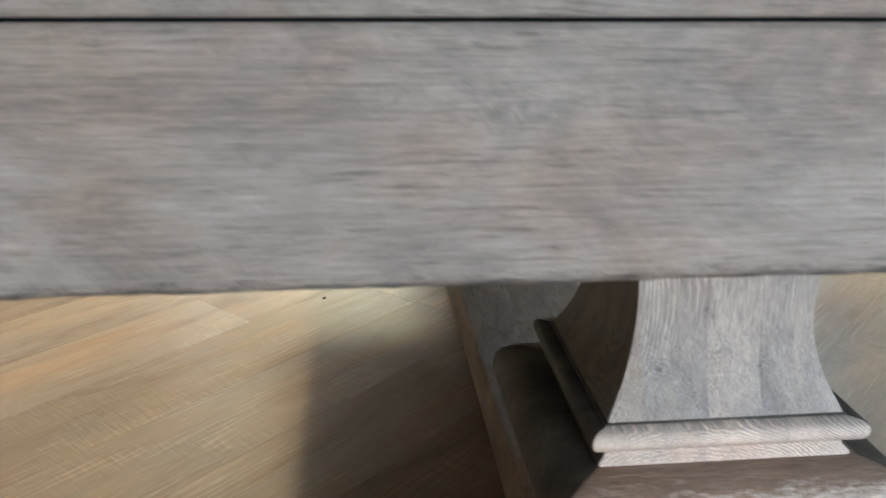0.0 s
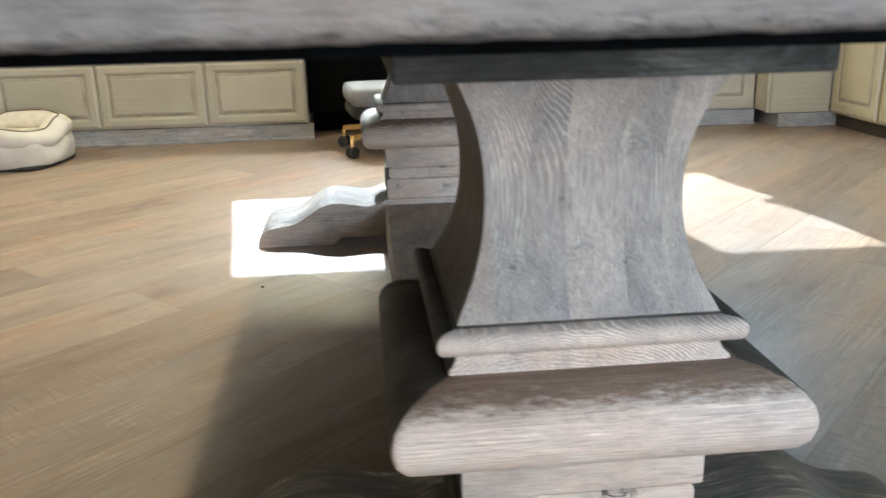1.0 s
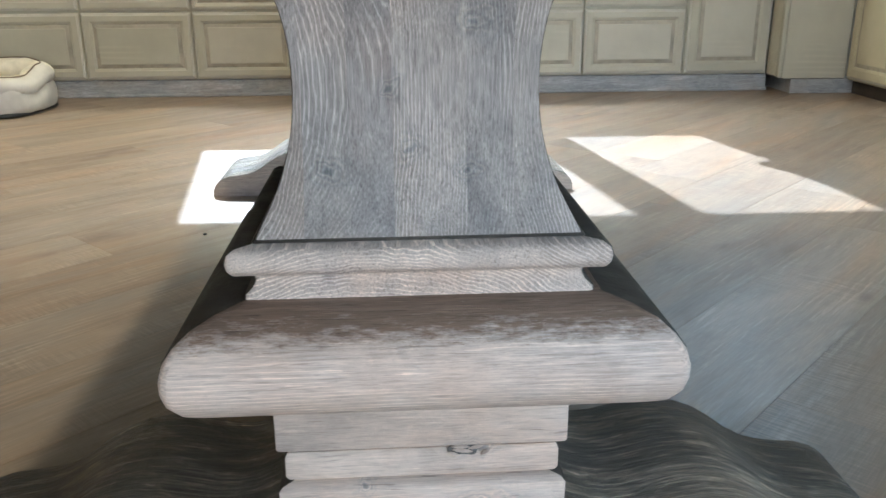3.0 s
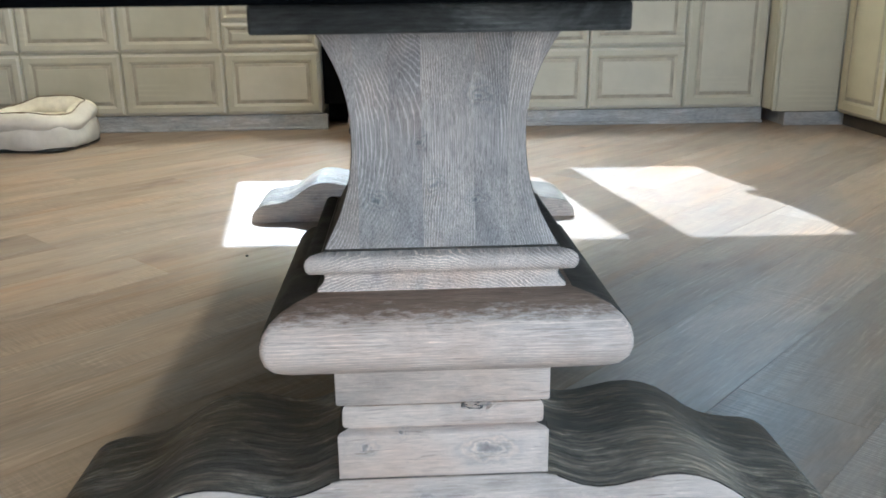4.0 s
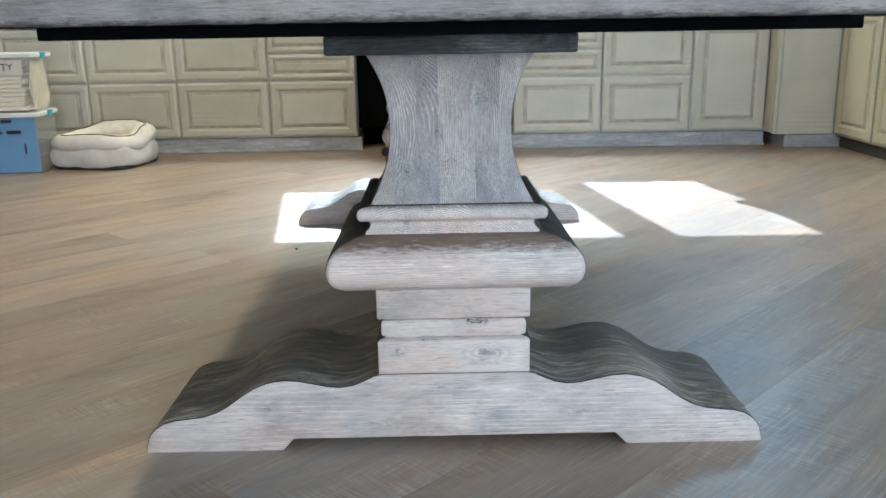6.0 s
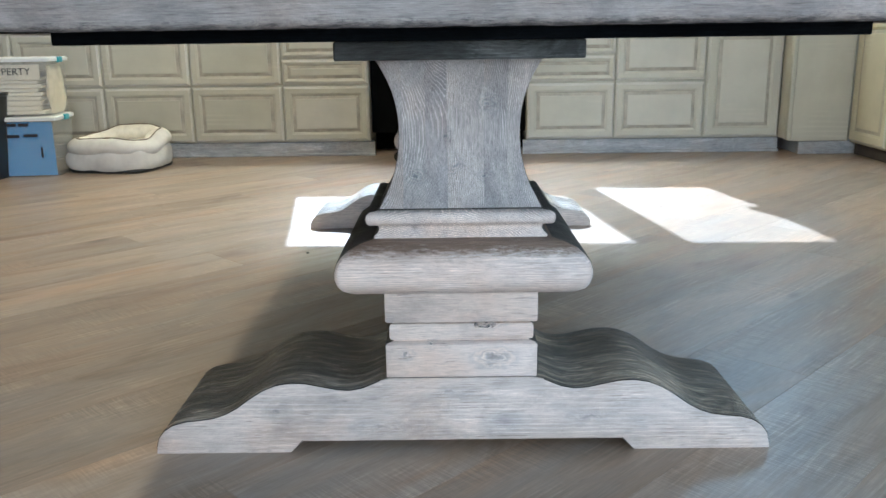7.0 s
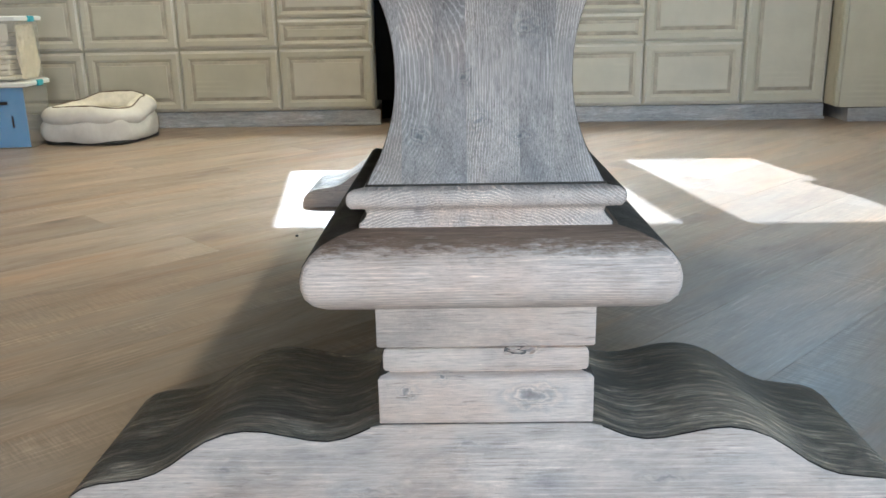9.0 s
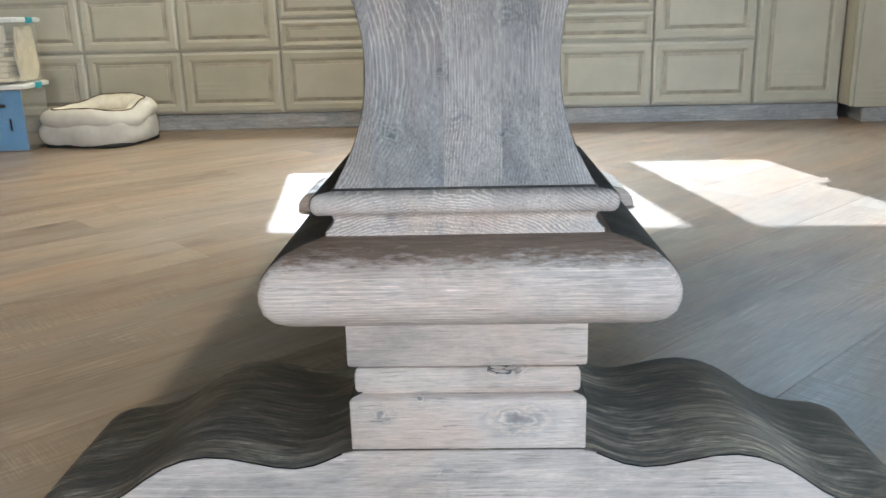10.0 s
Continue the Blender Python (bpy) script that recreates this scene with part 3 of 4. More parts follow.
PAD = [(0.150, 0.287), (0.163, 0.288), (0.177, 0.2915), (0.187, 0.298), (0.194, 0.308), (0.197, 0.320), (0.197, 0.330), (0.194, 0.342), (0.187, 0.352), (0.176, 0.3605), (0.160, 0.3665), (0.14, 0.370)]
MOULD = [(0.137, 0.369), (0.1365, 0.374), (0.1315, 0.378), (0.129, 0.383), (0.130, 0.388), (0.1345, 0.3915), (0.1445, 0.3925), (0.1475, 0.397), (0.1485, 0.403), (0.147, 0.409), (0.142, 0.4125), (0.130, 0.4130)]
BLOCK = [(0.1235, 0.130), (0.1245, 0.132), (0.1245, 0.1865), (0.1215, 0.1895), (0.112, 0.1905), (0.112, 0.1925), (0.1165, 0.194), (0.1185, 0.198), (0.1185, 0.216), (0.1165, 0.2205), (0.112, 0.2225), (0.112, 0.2245), (0.1225, 0.2255), (0.1243, 0.228), (0.1243, 0.2885)]


def dark_top(ob):
    """Darker oak over the foot, with a black line along its arris."""
    ob.data.materials.append(dark_x)
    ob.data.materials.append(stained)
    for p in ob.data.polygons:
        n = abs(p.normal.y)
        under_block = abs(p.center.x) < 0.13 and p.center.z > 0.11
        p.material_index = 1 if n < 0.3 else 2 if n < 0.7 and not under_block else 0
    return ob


def pedestal(yc, xc=0.0):
    at = pose(xc, yc, 0)
    made = [
        shade_smooth_sharp(dark_top(part("foot", foot_mesh(), wash_foot, table, "pale washed face, darker top")), 40),
        shade_smooth_sharp(darken_sides(part("block", profile_mesh(BLOCK, 0.002), wash_x, table), dark_side), 40),
        shade_smooth_sharp(darken_sides(part("pad", profile_mesh(PAD, 0.009, 3), wash_pad, table, "rounded pad, darker towards the top"), dark_side), 50),
        shade_smooth_sharp(darken_sides(part("moulding", profile_mesh(MOULD, 0.004), wash_end, table), dark_side), 50),
        # dark collar coloured in for the line of shade at the column's base
        part("shadow_gap", profile_mesh([(0.1290, 0.4124), (0.1290, 0.4136), (0.127, 0.4152)], 0.002), dark_side, table),
        part("column", profile_mesh([(h - 0.004, z) for h, z in column_profile()], 0.003), wash_z, table),
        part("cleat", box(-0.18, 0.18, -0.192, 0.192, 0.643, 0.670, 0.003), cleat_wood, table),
    ]
    made[2].data.transform(Matrix.Translation((0.003, 0, 0)))
    for ob in made:
        ob.matrix_parent_inverse = Matrix.Identity(4)
        ob.matrix_local = at
    # the column is glued up from upright staves
    edges = [-0.2, -0.089, -0.053, -0.019, 0.038, 0.075, 0.2]
    for a, b in [list(zip(edges, edges[1:]))[k] for k in (0, 2, 1, 3, 4, 5)]:
        bm = profile_mesh(column_profile(), 0.003)
        for co, sign in ((a, -1), (b, 1)):
            cut = bmesh.ops.bisect_plane(bm, geom=bm.verts[:] + bm.edges[:] + bm.faces[:], plane_co=(co, 0, 0), plane_no=(sign, 0, 0), clear_outer=True)
            rim = [e for e in cut["geom_cut"] if isinstance(e, bmesh.types.BMEdge)]
            if rim:
                bmesh.ops.holes_fill(bm, edges=rim)
        shade_smooth_sharp(darken_sides(part("stave", bm, wash_z, made[5]), dark_z, 0.8), 30)


pedestal(CY)
pedestal(CY + REAR, -0.012)
TORN = [(0.0, 0.0, 0.020, 8), (0.012, 0.0035, 0.016, -14), (-0.008, -0.003, 0.013, 22), (0.020, -0.002, 0.010, -30), (-0.002, 0.004, 0.018, 3)]


def torn_knot(x, z):
    """A knot torn open: a dark hollow with pale splinters lying in it."""
    hollow = [[(x + 0.013 * k * math.cos(t), CY - 0.1187 - d, z + 0.0055 * k * math.sin(t) + 0.0015 * math.sin(3 * t)) for t in [2 * math.pi * i / 20 for i in range(20)]] for k, d in ((1.0, 0.0), (0.95, 0.0008))]
    root = part("knot", loft(hollow), knot_dark, table, "torn dark knot with pale splinters")
    for dx, dz, length, turn in TORN:
        m = pose(x + dx, CY - 0.1202, z + dz, 0, turn, 0)
        rings = [[m @ Vector((length * (u - 0.5), w * e * (1 - abs(2 * u - 1) ** 2.2), w * f * (1 - abs(2 * u - 1) ** 2.2))) for e, f in ((-1, 0), (0, -0.7), (1, 0), (0, 0.7))] for u in (0.03, 0.25, 0.5, 0.75, 0.97) for w in (0.0029,)]
        part("splinter", loft(rings), wash_x, root)


torn_knot(0.034, 0.2185)
part("stretcher", box(-0.146, 0.146, CY + 0.12, CY + REAR - 0.12, 0.012, 0.114, 0.004), bare_y, table)
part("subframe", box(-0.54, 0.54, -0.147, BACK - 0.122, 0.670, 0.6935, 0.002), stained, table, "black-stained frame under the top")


def worn_board(x0, x1, y0, y1, z0, z1, face):
    """An apron board whose lower outer edge is rounded and worn; face: 0 for the y- side, 1 y+, 2 x-, 3 x+."""
    long_x = face in (0, 1)
    n = 110 if long_x else 160
    rings = []
    r = 0.012
    for k in range(n + 1):
        s = k / n
        w = 0.0009 * noise.noise((s * 31 + face * 7, 0.3, 1.7)) + 0.0010 * noise.noise((s * 110 + face * 7, 2.3, 0.7))
        prof = []
        for i in range(6):
            a = radians(90 * i / 5)
            prof.append((r - r * math.sin(a), r - r * math.cos(a) + w * (1 if i < 5 else 0.3)))
        t = (y1 - y0) if long_x else (x1 - x0)
        sec = [(t, 0.0)] + [(p, q) for p, q in prof] + [(0.0, z1 - z0 - 0.003), (0.003, z1 - z0), (t, z1 - z0)]
        ring = []
        for d, h in sec:
            if face == 0:
                ring.append((x0 + (x1 - x0) * s, y0 + d, z0 + h))
            elif face == 1:
                ring.append((x0 + (x1 - x0) * s, y1 - d, z0 + h))
            elif face == 2:
                ring.append((x0 + d, y0 + (y1 - y0) * s, z0 + h))
            else:
                ring.append((x1 - d, y0 + (y1 - y0) * s, z0 + h))
        rings.append(ring)
    return loft(rings)


# the board's downward faces are coloured black
def blacken_underside(ob):
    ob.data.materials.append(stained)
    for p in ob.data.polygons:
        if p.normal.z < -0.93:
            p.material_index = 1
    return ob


shade_smooth_sharp(blacken_underside(part("apron", worn_board(-HALF, HALF, FRONT, FRONT + 0.05, 0.685, 0.832, 0), apron_x, table)))
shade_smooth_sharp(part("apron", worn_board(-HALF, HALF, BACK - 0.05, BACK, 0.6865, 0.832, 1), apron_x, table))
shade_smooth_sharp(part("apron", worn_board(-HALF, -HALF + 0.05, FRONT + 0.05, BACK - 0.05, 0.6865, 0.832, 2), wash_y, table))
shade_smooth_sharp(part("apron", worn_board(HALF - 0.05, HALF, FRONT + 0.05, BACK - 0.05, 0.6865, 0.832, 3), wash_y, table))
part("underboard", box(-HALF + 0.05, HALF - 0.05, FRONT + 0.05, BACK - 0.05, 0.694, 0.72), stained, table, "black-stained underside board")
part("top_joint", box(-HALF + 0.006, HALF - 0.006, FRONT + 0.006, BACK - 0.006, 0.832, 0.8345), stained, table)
part("tabletop", box(-HALF, HALF, FRONT, BACK, 0.8345, 0.872, 0.003), apron_x, table)

# thin crumpled white sheet that makes the pale patch on the stretcher
bm = bmesh.new()
rows = []
for i in range(27):
    v = i / 26
    row = []
    for j in range(13):
        u = j / 12
        edge = 0.066 + 0.018 * noise.noise((v * 5, 0.4, 2.0))
        x = edge + (0.149 - edge) * u
        fold = 0.010 * abs(noise.noise((u * 3 + v * 2, v * 7, 5.1))) + 0.006 * abs(noise.noise((u * 8, v * 19, 1.3)))
        row.append(bm.verts.new((x, 1.14 + 0.47 * v + 0.012 * noise.noise((u * 4, 9.0, v)), 0.1152 + fold * min(1.0, 6 * u, 8 * v, 8 * (1 - v)))))
    rows.append(row)
for r0, r1 in zip(rows, rows[1:]):
    for j in range(12):
        bm.faces.new((r0[j], r0[j + 1], r1[j + 1], r1[j]))
film = part("crumpled_sheet", bm, plain("crumpled_white", (0.78, 0.80, 0.78), 0.22, 0.06, 40.0), smooth=True)
film.matrix_world = pose(0.006, 0.0, 0.0, 0, 0, 1.0)
sol = film.modifiers.new("thick", "SOLIDIFY")
sol.thickness, sol.offset = 0.0004, 1.0
tagged(film, "thin crumpled white sheet making the pale patch on the stretcher", "film")

# ---- cabinets ----
def panel_front(w, h, frame_w=0.055, thick=0.02):
    """A raised-panel front facing -y, its lower left back corner at the origin; the groove faces apart."""
    steps = [(0.0, 0.0), (0.0, -thick + 0.010), (0.003, -thick + 0.006), (0.009, -thick + 0.003), (0.012, -thick), (frame_w - 0.012, -thick), (frame_w - 0.008, -thick + 0.003), (frame_w - 0.002, -thick + 0.005), (frame_w, -thick + 0.008)]
    inner = [(frame_w, -thick + 0.008), (frame_w + 0.004, -thick + 0.009), (frame_w + 0.007, -thick + 0.007), (frame_w + 0.020, -thick + 0.0035), (frame_w + 0.023, -thick + 0.002)]

    def ring(i, d):
        return [(i, d, i), (w - i, d, i), (w - i, d, h - i), (i, d, h - i)]

    outer = loft([ring(i, d) for i, d in steps], caps=False)
    mid = loft([ring(i, d) for i, d in inner[:4]], caps=False)
    cen = loft([ring(i, d) for i, d in inner[3:]], caps=False)
    return outer, mid, cen, ring(*inner[-1])


def add_front(parent, x, z, w, h, paint, frame_w=0.055, name="drawer_front"):
    outer, mid, cen, last = panel_front(w, h, frame_w)
    vs = [cen.verts.new(p) for p in last]
    cen.faces.new(vs)
    bmesh.ops.remove_doubles(cen, verts=cen.verts, dist=1e-5)
    fr = part(name, outer, paint, parent)
    fr.data.materials.append(cab_lit_edge)
    for p in fr.data.polygons:
        rim = min(p.center.x, w - p.center.x, p.center.z, h - p.center.z)
        p.material_index = 1 if 0.001 < rim < 0.0115 else 0
    part("groove", mid, cab_glaze, fr, "dark glaze gathered in the groove")
    part("panel", cen, paint, fr)
    fr.matrix_parent_inverse = Matrix.Identity(4)
    fr.location = (x, 0, z)
    return fr


def cabinet(name, m, w, depth, height, fronts, label, group, toe=0.085, paint=None):
    """A unit facing -y with its front lower left corner at m; fronts: (x, z, w, h, frame)."""
    root = thing(name, m, label, "cabinet", group)
    paint = paint or cab_paint
    part("carcass", box(0.0, w, 0.0, depth, toe, height, 0.002), paint, root)
    for x, z, fw, fh, fr, nm in fronts:
        add_front(root, x, z, fw, fh, paint, frame_w=fr, name=nm)
    return root


FACE = 3.705
TOPZ = 0.745
D, S = "drawer_front", 0.05


def two(w):
    return [(0.004, 0.093, w - 0.008, 0.317, S, D), (0.004, 0.425, w - 0.008, 0.30, S, D)]


def three(w):
    return [(0.004, 0.093, w - 0.008, 0.317, S, D), (0.004, 0.425, w - 0.008, 0.14, 0.03, D), (0.004, 0.578, w - 0.008, 0.147, 0.03, D)]


LAB2 = "glazed taupe desk cabinet with two deep raised-panel drawers"
LAB3 = "glazed taupe desk cabinet with three raised-panel drawers beside the kneehole"
GR = "desk cabinets along the wall"
for xa, xb, kind in ((-3.15, -2.63, 2), (-2.63, -2.108, 2), (-2.108, -1.585, 2), (-1.585, -1.045, 2), (-1.045, -0.535, 3), (0.395, 0.908, 3), (0.908, 1.43, 2)):
    w = xb - xa - 0.002
    cabinet("desk_cabinet", pose(xa, FACE, 0), w, Y1 - FACE - 0.005, TOPZ, two(w) if kind == 2 else three(w), LAB2 if kind == 2 else LAB3, GR)
w = 1.872 - 1.43
cabinet("desk_cabinet", pose(1.43, FACE, 0), w, Y1 - FACE - 0.005, TOPZ, [(0.008, 0.093, w - 0.016, 0.632, 0.06, "door")], "glazed taupe cabinet with one raised-panel door", GR)
tagged(part("desktop", box(-3.15, 1.873, FACE - 0.03, Y1 - 0.004, TOPZ + 0.003, TOPZ + 0.04, 0.004), cab_paint), "long taupe desk top over the cabinets", "desktop")
# plinths under the cabinet runs, with a small shoe moulding
for xa, xb in ((-3.15, -0.51), (0.372, 1.876)):
    bm = box(xa, xb, FACE - 0.006, FACE + 0.03, 0.0, 0.082, 0.002)
    box(xa, xb + 0.004, FACE - 0.020, FACE - 0.006, 0.0, 0.017, 0.005, bm=bm)
    tagged(part("baseboard", bm, plinth_wood), "grey-washed plinth board under the desk cabinets", "plinth", kind="structure")
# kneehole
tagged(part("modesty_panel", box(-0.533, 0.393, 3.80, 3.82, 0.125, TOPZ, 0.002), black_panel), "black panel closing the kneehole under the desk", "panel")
# black sheet added where the gap below the panel only lies in shade
tagged(part("kneehole_shade", box(-0.533, 0.393, 4.02, 4.04, 0.0, 0.14, 0.002), black_panel), "added black sheet for the shade at the kneehole's floor", "panel")
# tall pilaster block in the corner, with its foot
root = thing("corner_pilaster", pose(1.878, 3.56, 0), "plain glazed taupe corner block on a low base", "cabinet")
part("carcass", box(0.022, 0.345, 0.0, 0.75, 0.075, 0.9, 0.004), cab_paint, root)
part("side_panel", box(-0.003, 0.0185, 0.037, 0.144, 0.085, 0.9, 0.003), cab_paint, root)
part("edge_bead", box(-0.004, 0.0195, -0.004, 0.036, 0.078, 0.9, 0.008, 3), cab_paint, root)
part("groove", box(0.0175, 0.0235, 0.003, 0.03, 0.08, 0.9), cab_glaze, root, "dark glaze gathered in the groove")
part("base", box(0.068, 0.405, 0.002, 0.72, 0.0, 0.072, 0.003), plinth_wood, root)
# run along the right-hand wall, facing -x
RX = 2.235
for k, (ya, yb) in enumerate(((3.555, 3.115), (3.115, 2.68), (2.68, 2.24), (2.24, 1.80), (1.80, 1.24))):
    w = ya - yb - 0.002
    c = cabinet("base_cabinet", pose(RX, ya, 0, 0, 0, -90), w, X1 - RX - 0.005, 0.88, [(0.012, 0.078, w - 0.024, 0.672, 0.06, "door"), (0.012, 0.765, w - 0.024, 0.105, 0.03, D)],
                "glazed cream-taupe base cabinet with raised-panel doors", "cabinets along the side wall", toe=0.068, paint=cab_cream)
    part("toe_kick", box(0.0, w, 0.03, 0.05, 0.0, 0.067), kick_brown, c)

def small_box(x, y, w, d, h, paint, label):
    root = thing("small_box", pose(x, y, TOPZ + 0.04, 0, 0, 4), label, "box")
    part("body", box(-w / 2, w / 2, -d / 2, d / 2, 0, h * 0.7, 0.003), paint, root)
    part("lid", box(-w / 2 - 0.003, w / 2 + 0.003, -d / 2 - 0.003, d / 2 + 0.003, h * 0.7, h, 0.003), paint, root)


small_box(-1.90, 3.98, 0.09, 0.16, 0.06, plain("slate_blue_card", (0.20, 0.22, 0.27), 0.6, 0.1), "small slate-blue lidded box on the desk top")
small_box(-1.755, 3.93, 0.06, 0.09, 0.035, white_plastic, "small white plastic box on the desk top")
small_box(1.745, 3.86, 0.04, 0.05, 0.04, white_plastic, "tiny white plastic box at the desk top's end")
tagged(part("worktop", box(RX - 0.03, X1 - 0.004, 1.22, 3.553, 0.883, 0.92, 0.004), cab_paint), "taupe worktop over the side cabinets", "worktop")

# ---- dog bed ----
def rounded_slab(cx, cy, hx, hy, z0, z1, r, power=3.2, n=44, lift=None, wob=0.006, seed=0.0):
    rings = []
    steps = 9
    for k in range(steps + 1):
        a = radians(-90 + 180 * k / steps)
        inset, z = r - r * math.cos(a), (z0 + z1) / 2 + (z1 - z0) / 2 * math.sin(a)
        ring = []
        for i in range(n):
            t = 2 * math.pi * i / n
            c, s = math.cos(t), math.sin(t)
            q = (abs(c) ** power + abs(s) ** power) ** (-1 / power)
            x, y = (hx - inset) * c * q, (hy - inset) * s * q
            d = wob * noise.noise((c * 2.2 + seed, s * 2.2, z * 9)) * 2
            ring.append((cx + x + d * c, cy + y + d * s, z + (lift(x, y) if lift else 0) + d * 0.6))
        rings.append(ring)
    return loft(rings)


def bed_ring(hx, hy, rr, rz, zfun, m, wob=0.0, power=3.4, n=84, seed=0.0):
    """A closed tube laid round a rounded oblong; zfun gives the height of its middle."""
    bm = bmesh.new()
    rows = []
    for i in range(n):
        t = 2 * math.pi * i / n
        c, s = math.cos(t), math.sin(t)
        q = (abs(c) ** power + abs(s) ** power) ** (-1 / power)
        px, py = hx * c * q, hy * s * q
        L = math.hypot(px, py)
        row = []
        for j in range(m):
            a = 2 * math.pi * j / m
            k = 1 + wob * noise.noise((c * 3.1 + seed, s * 3.1, 0.8 * math.cos(a))) + 0.6 * wob * noise.noise((c * 8 + seed, s * 8, a))
            row.append(bm.verts.new((px * (1 + rr * k * math.cos(a) / L), py * (1 + rr * k * math.cos(a) / L), zfun(px / hx, py / hy) + rz * k * math.sin(a))))
        rows.append(row)
    for i in range(n):
        for j in range(m):
            bm.faces.new((rows[i][j], rows[(i + 1) % n][j], rows[(i + 1) % n][(j + 1) % m], rows[i][(j + 1) % m]))
    return bm


def clamp01(v):
    v = max(0.0, min(1.0, v))
    return v * v * (3 - 2 * v)


def dog_bed():
    root = thing("dog_bed", pose(-1.878, 3.297, 0, 0, 0, -8) @ Matrix.Diagonal((1, 1, 1.08, 1)), "cream plush bolstered dog bed with brown piping, slightly slumped", "pet bed")
    part("base", rounded_slab(0, 0, 0.245, 0.232, 0.004, 0.118, 0.034, power=3.6, n=72, wob=0.012, seed=1), grey_canvas, root, "off-white suede base", smooth=True)
    # black slab added as the shade where the bed meets the floor
    part("sole", rounded_slab(0, 0, 0.225, 0.212, 0.0, 0.02, 0.008, power=5.5, wob=0.0), black_plastic, root, "dark sole added for the shade under the bed", smooth=True)
    rise = lambda u, v: 0.124 + 0.036 * clamp01((v + 0.3) / 0.7) * clamp01((u + 1.15) / 0.7) - 0.010 * clamp01((u - 0.3) / 0.7) + 0.004 * math.sin(3 * u + 1)
    bolster = part("bolster", bed_ring(0.190, 0.178, 0.062, 0.044, rise, 16, wob=0.07, seed=2), plush, root, "bolster, cream plush inside and pale suede outside", smooth=True)
    bolster.data.materials.append(grey_canvas)
    for p in bolster.data.polygons:
        if p.center.x * p.normal.x + p.center.y * p.normal.y > 0 and p.center.y < 0.12:
            p.material_index = 1
    part("cushion", rounded_slab(0, 0, 0.17, 0.155, 0.09, 0.138, 0.03, power=4, seed=3, wob=0.01), plush, root, smooth=True)
    part("piping", bed_ring(0.196, 0.184, 0.0032, 0.0032, lambda u, v: rise(u, v) + 0.0445, 8), piping_mat, root, "dark brown piping", smooth=True)


dog_bed()


# ---- storage bins ----
def bin_shell(w, d, h, flare):
    """An open tapered box with walls 3 mm thick."""
    t = 0.003
    out0, out1 = square_ring(w / 2 - flare, 0.0, 0.02, n=3, hy=d / 2 - flare), square_ring(w / 2, h, 0.02, n=3, hy=d / 2)
    in1, in0 = square_ring(w / 2 - t, h, 0.018, n=3, hy=d / 2 - t), square_ring(w / 2 - flare - t, t, 0.018, n=3, hy=d / 2 - flare - t)
    return loft([out0, out1, in1, in0])


def storage_bin(z, h, label, blue):
    w, d = 0.42, 0.30
    root = thing("storage_bin", pose(-2.327, 3.14, z, 0, 0, 8), label, "storage bin", "stacked storage bins")
    part("tub", bin_shell(w, d, h, 0.006), bin_plastic, root, "cloudy clear plastic tub")
    lid = part("lid", loft([square_ring(a, b, 0.02, n=3, hy=a - 0.06) for a, b in ((0.208, h), (0.222, h), (0.224, h + 0.016), (0.212, h + 0.022), (0.20, h + 0.020))]), white_plastic, root, "white plastic lid")
    for sx in (-1, 1):
        x0, x1 = sorted((sx * 0.216, sx * 0.231))
        part("latch", box(x0, x1, -0.03, 0.035, h - 0.006, h + 0.022, 0.004), teal_plastic, lid, "teal plastic latch")
    if blue:
        part("card", box(-0.195, 0.192, -0.1395, -0.136, 0.006, h - 0.006), blue_card, root, "blue card standing inside the front")
        bars = ((-0.14, -0.06, 0.270), (-0.05, 0.02, 0.271), (0.03, 0.08, 0.270), (-0.12, 0.03, 0.213), (0.05, 0.12, 0.215))
        for x0, x1, zz in bars:
            part("writing", box(x0, x1, -0.1525, -0.1505, zz - 0.008, zz + 0.008), ink, root, "line of dark handwriting")
        part("writing", box(0.128, 0.137, -0.1525, -0.1505, 0.10, 0.155), ink, root, "dark mark")
    else:
        r2 = random.Random(8)
        zz = 0.006
        while zz < 0.20:
            t = r2.uniform(0.016, 0.026)
            part("paper_stack", box(-0.18, 0.158 + r2.uniform(-0.014, 0.010), -0.135 + r2.uniform(0, 0.006), 0.11, zz, zz + t, 0.006), paper, root)
            zz += t + 0.0015
        part("paper_bag", rounded_slab(0.186, 0.010, 0.013, 0.110, 0.006, 0.250, 0.014, power=5.0, wob=0.011, seed=6.0), brown_paper, root, "crumpled cream paper bag")
        part("sheet", box(-0.18, 0.165, -0.1405, -0.138, 0.19, 0.258), paper, root, "paper label inside the front")
        tx = bpy.data.curves.new("writing", "FONT")
        tx.body, tx.size, tx.extrude, tx.align_x = "PERTY", 0.050, 0.0006, "RIGHT"
        txo = new("writing", tx)
        dg = bpy.context.evaluated_depsgraph_get()
        me = bpy.data.meshes.new_from_object(txo.evaluated_get(dg))
        bpy.data.objects.remove(txo)
        me.materials.clear()
        me.materials.append(ink)
        wr = new("writing", me)
        wr.parent = root
        wr["label"] = "black hand lettering"
        wr.matrix_local = pose(0.125, -0.1525, 0.207, 90, 0, 0)
    return root


storage_bin(0.0, 0.290, "clear storage bin holding a blue card, white lid with teal latches", True)
storage_bin(0.316, 0.272, "clear storage bin full of stacked papers, white lid with teal latches", False)

# dark bin at the edge of the room
root = thing("waste_bin", pose(-2.535, 3.04, 0), "tall black plastic waste bin beside the storage bins", "waste bin")
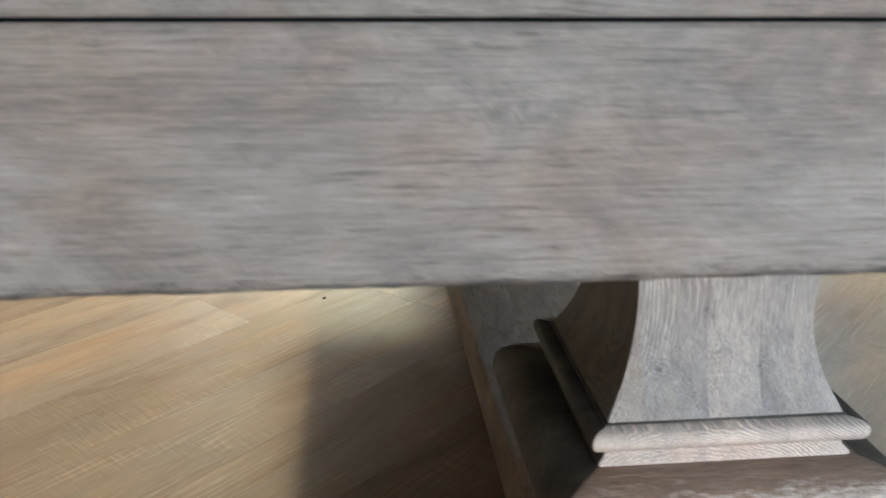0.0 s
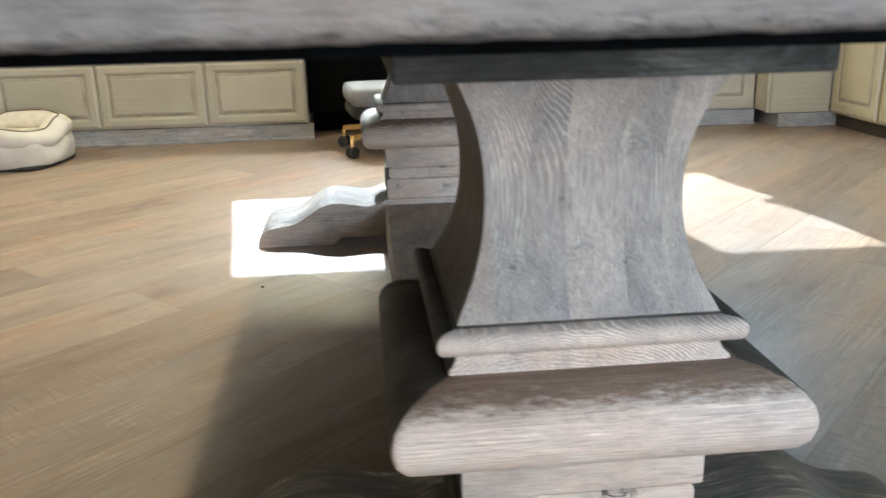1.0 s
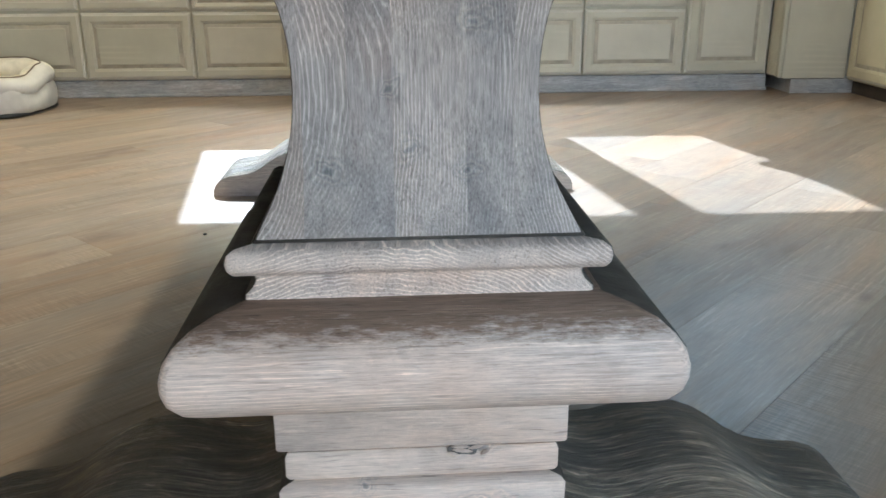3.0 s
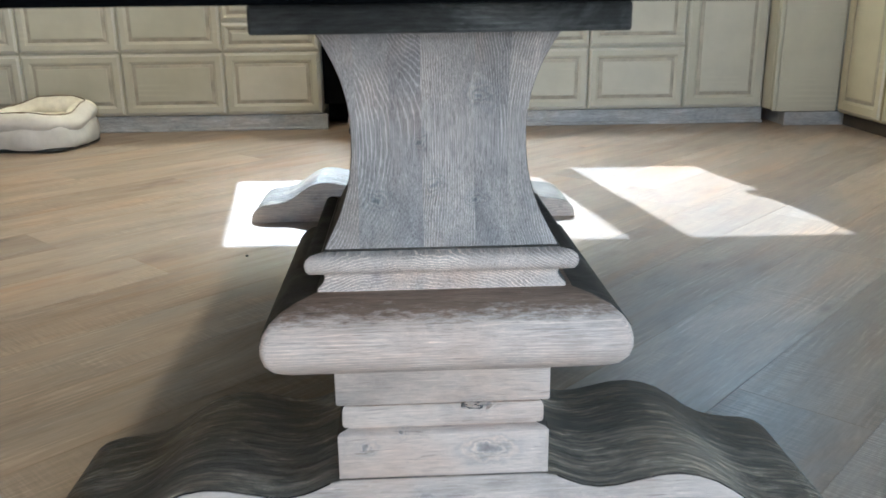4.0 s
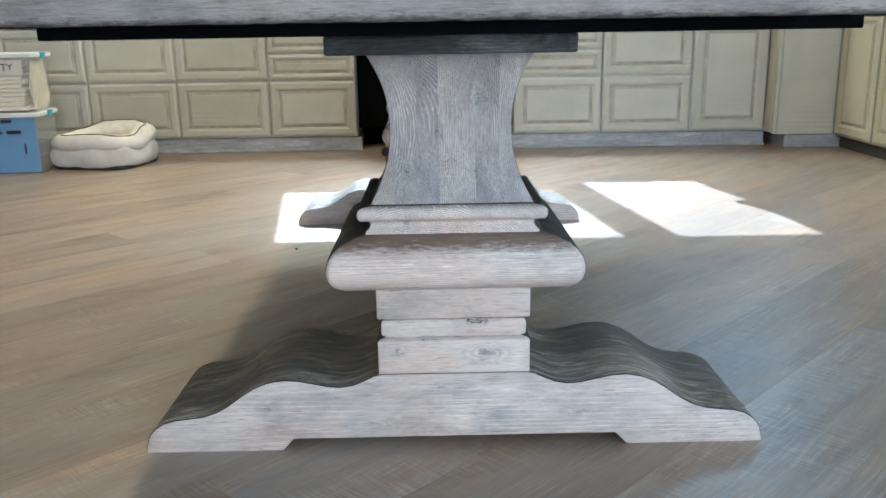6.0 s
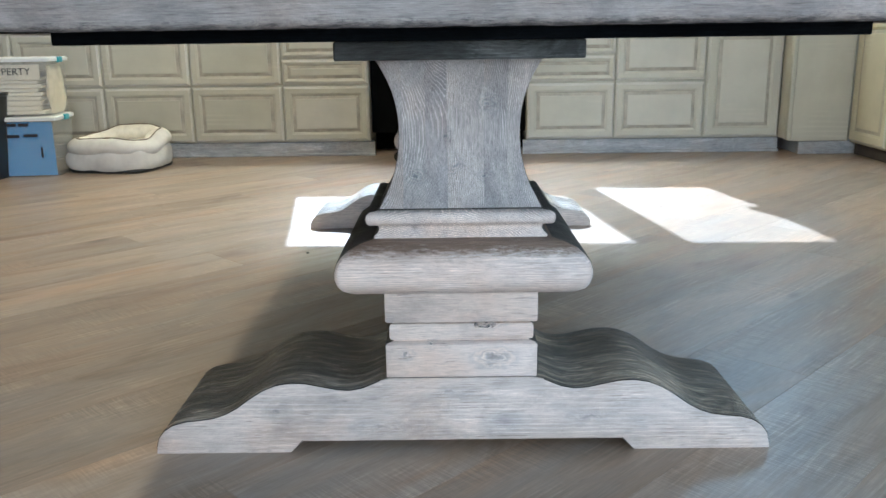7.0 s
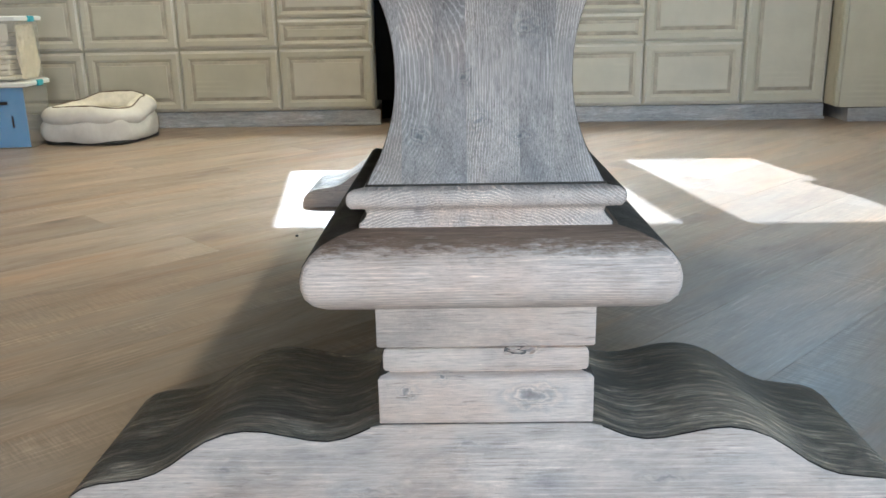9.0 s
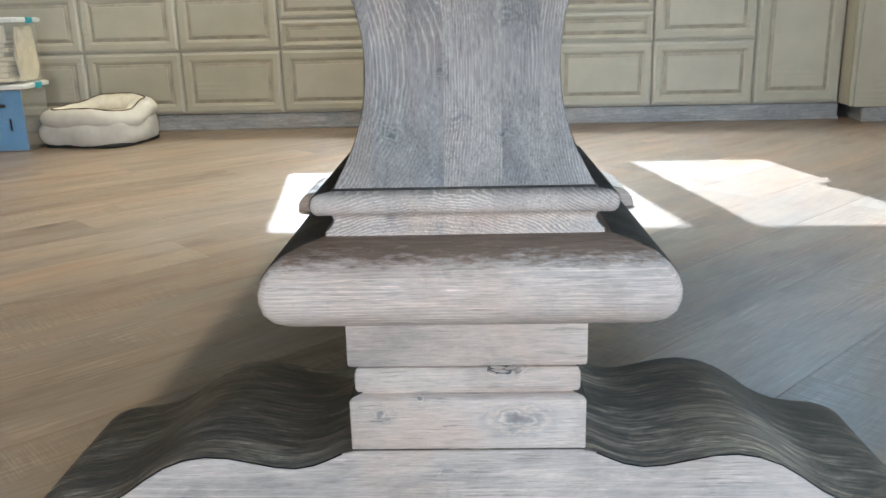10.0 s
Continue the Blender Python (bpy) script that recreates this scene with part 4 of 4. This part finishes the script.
part("tub", loft([square_ring(a, z, 0.03, n=4) for a, z in ((0.17, 0.0), (0.175, 0.006), (0.215, 0.42), (0.224, 0.424), (0.224, 0.44), (0.212, 0.44), (0.165, 0.012))]), black_plastic, root)

# ---- swivel chair in the kneehole ----
def swivel_chair():
    root = thing("swivel_chair", pose(-0.09, 3.31, 0, 0, 0, 8), "grey upholstered swivel chair on a brass base with black casters", "chair")
    part("seat", rounded_slab(0, 0, 0.232, 0.225, 0.232, 0.315, 0.022, power=9, wob=0.002), grey_fabric, root, smooth=True)
    part("seat_pan", rounded_slab(0, 0, 0.226, 0.22, 0.175, 0.236, 0.018, power=7, wob=0.0), black_plastic, root, smooth=True)
    part("column", loft([[(r * math.cos(2 * math.pi * i / 16), r * math.sin(2 * math.pi * i / 16), z) for i in range(16)] for r, z in ((0.035, 0.10), (0.035, 0.13), (0.022, 0.135), (0.022, 0.19))]), brass, root, smooth=True)
    for k in range(5):
        a = radians(72 * k + 144)
        c, s = math.cos(a), math.sin(a)
        rings = []
        for d, hw, zt in ((0.02, 0.022, 0.128), (0.12, 0.018, 0.122), (0.268, 0.014, 0.108), (0.288, 0.012, 0.104)):
            rings.append([(c * d - s * hw * e, s * d + c * hw * e, zt + f) for e, f in ((-1, 0), (1, 0), (1, -0.024), (-1, -0.024))])
        leg = part("leg", loft(rings), brass, root)
        stem = [[(c * 0.288 + 0.008 * math.cos(t), s * 0.288 + 0.008 * math.sin(t), z) for t in [2 * math.pi * i / 10 for i in range(10)]] for z in (0.05, 0.09)]
        part("caster_stem", loft(stem), brass, leg)
        for side in (-1, 1):
            b = [[(c * 0.288 + (-s) * (side * 0.013 + o) + c * q * math.cos(t), s * 0.288 + c * (side * 0.013 + o) + s * q * math.cos(t), 0.027 + q * math.sin(t)) for t in [2 * math.pi * i / 18 for i in range(18)]] for o, q in ((-0.008, 0.022), (-0.006, 0.027), (0.006, 0.027), (0.008, 0.022))]
            part("caster", loft(b), black_plastic, leg, smooth=True)


swivel_chair()

# ---- added ceiling lamps ----
def added_ceiling_light(x, y, watts, colour):
    root = thing("added_ceiling_light", pose(x, y, CEIL), "unseen round ceiling light, added to warm the floor", "light", "ceiling lights")

    def disc(rs):
        return loft([[(r * math.cos(2 * math.pi * i / 32), r * math.sin(2 * math.pi * i / 32), z) for i in range(32)] for r, z in rs])

    part("rim", disc(((0.10, 0.0), (0.10, -0.02), (0.092, -0.024), (0.088, -0.02))), white_trim, root)
    part("diffuser", disc(((0.088, -0.004), (0.088, -0.02))), lamp_glow, root)
    d = bpy.data.lights.new("added_ceiling_glow", "AREA")
    d.shape, d.size, d.energy, d.color = "DISK", 0.15, watts, colour
    aim("added_ceiling_glow", d, look((x, y, CEIL - 0.04), (x, y, 0)))


lamp_glow = glow("warm_diffuser", (1.0, 0.8, 0.55), 4.0)
for lamp in LAMPS:
    added_ceiling_light(*lamp)

# ---- small loose things ----
crumb = part("crumb", rounded_slab(0, 0, 0.0045, 0.0035, 0.0, 0.005, 0.002, power=2.2, n=14, wob=0.001), black_plastic, smooth=True)
crumb.matrix_world = pose(-0.495, 1.341, 0.0005)
tagged(crumb, "small dark crumb lying on the oak floor", "crumb")
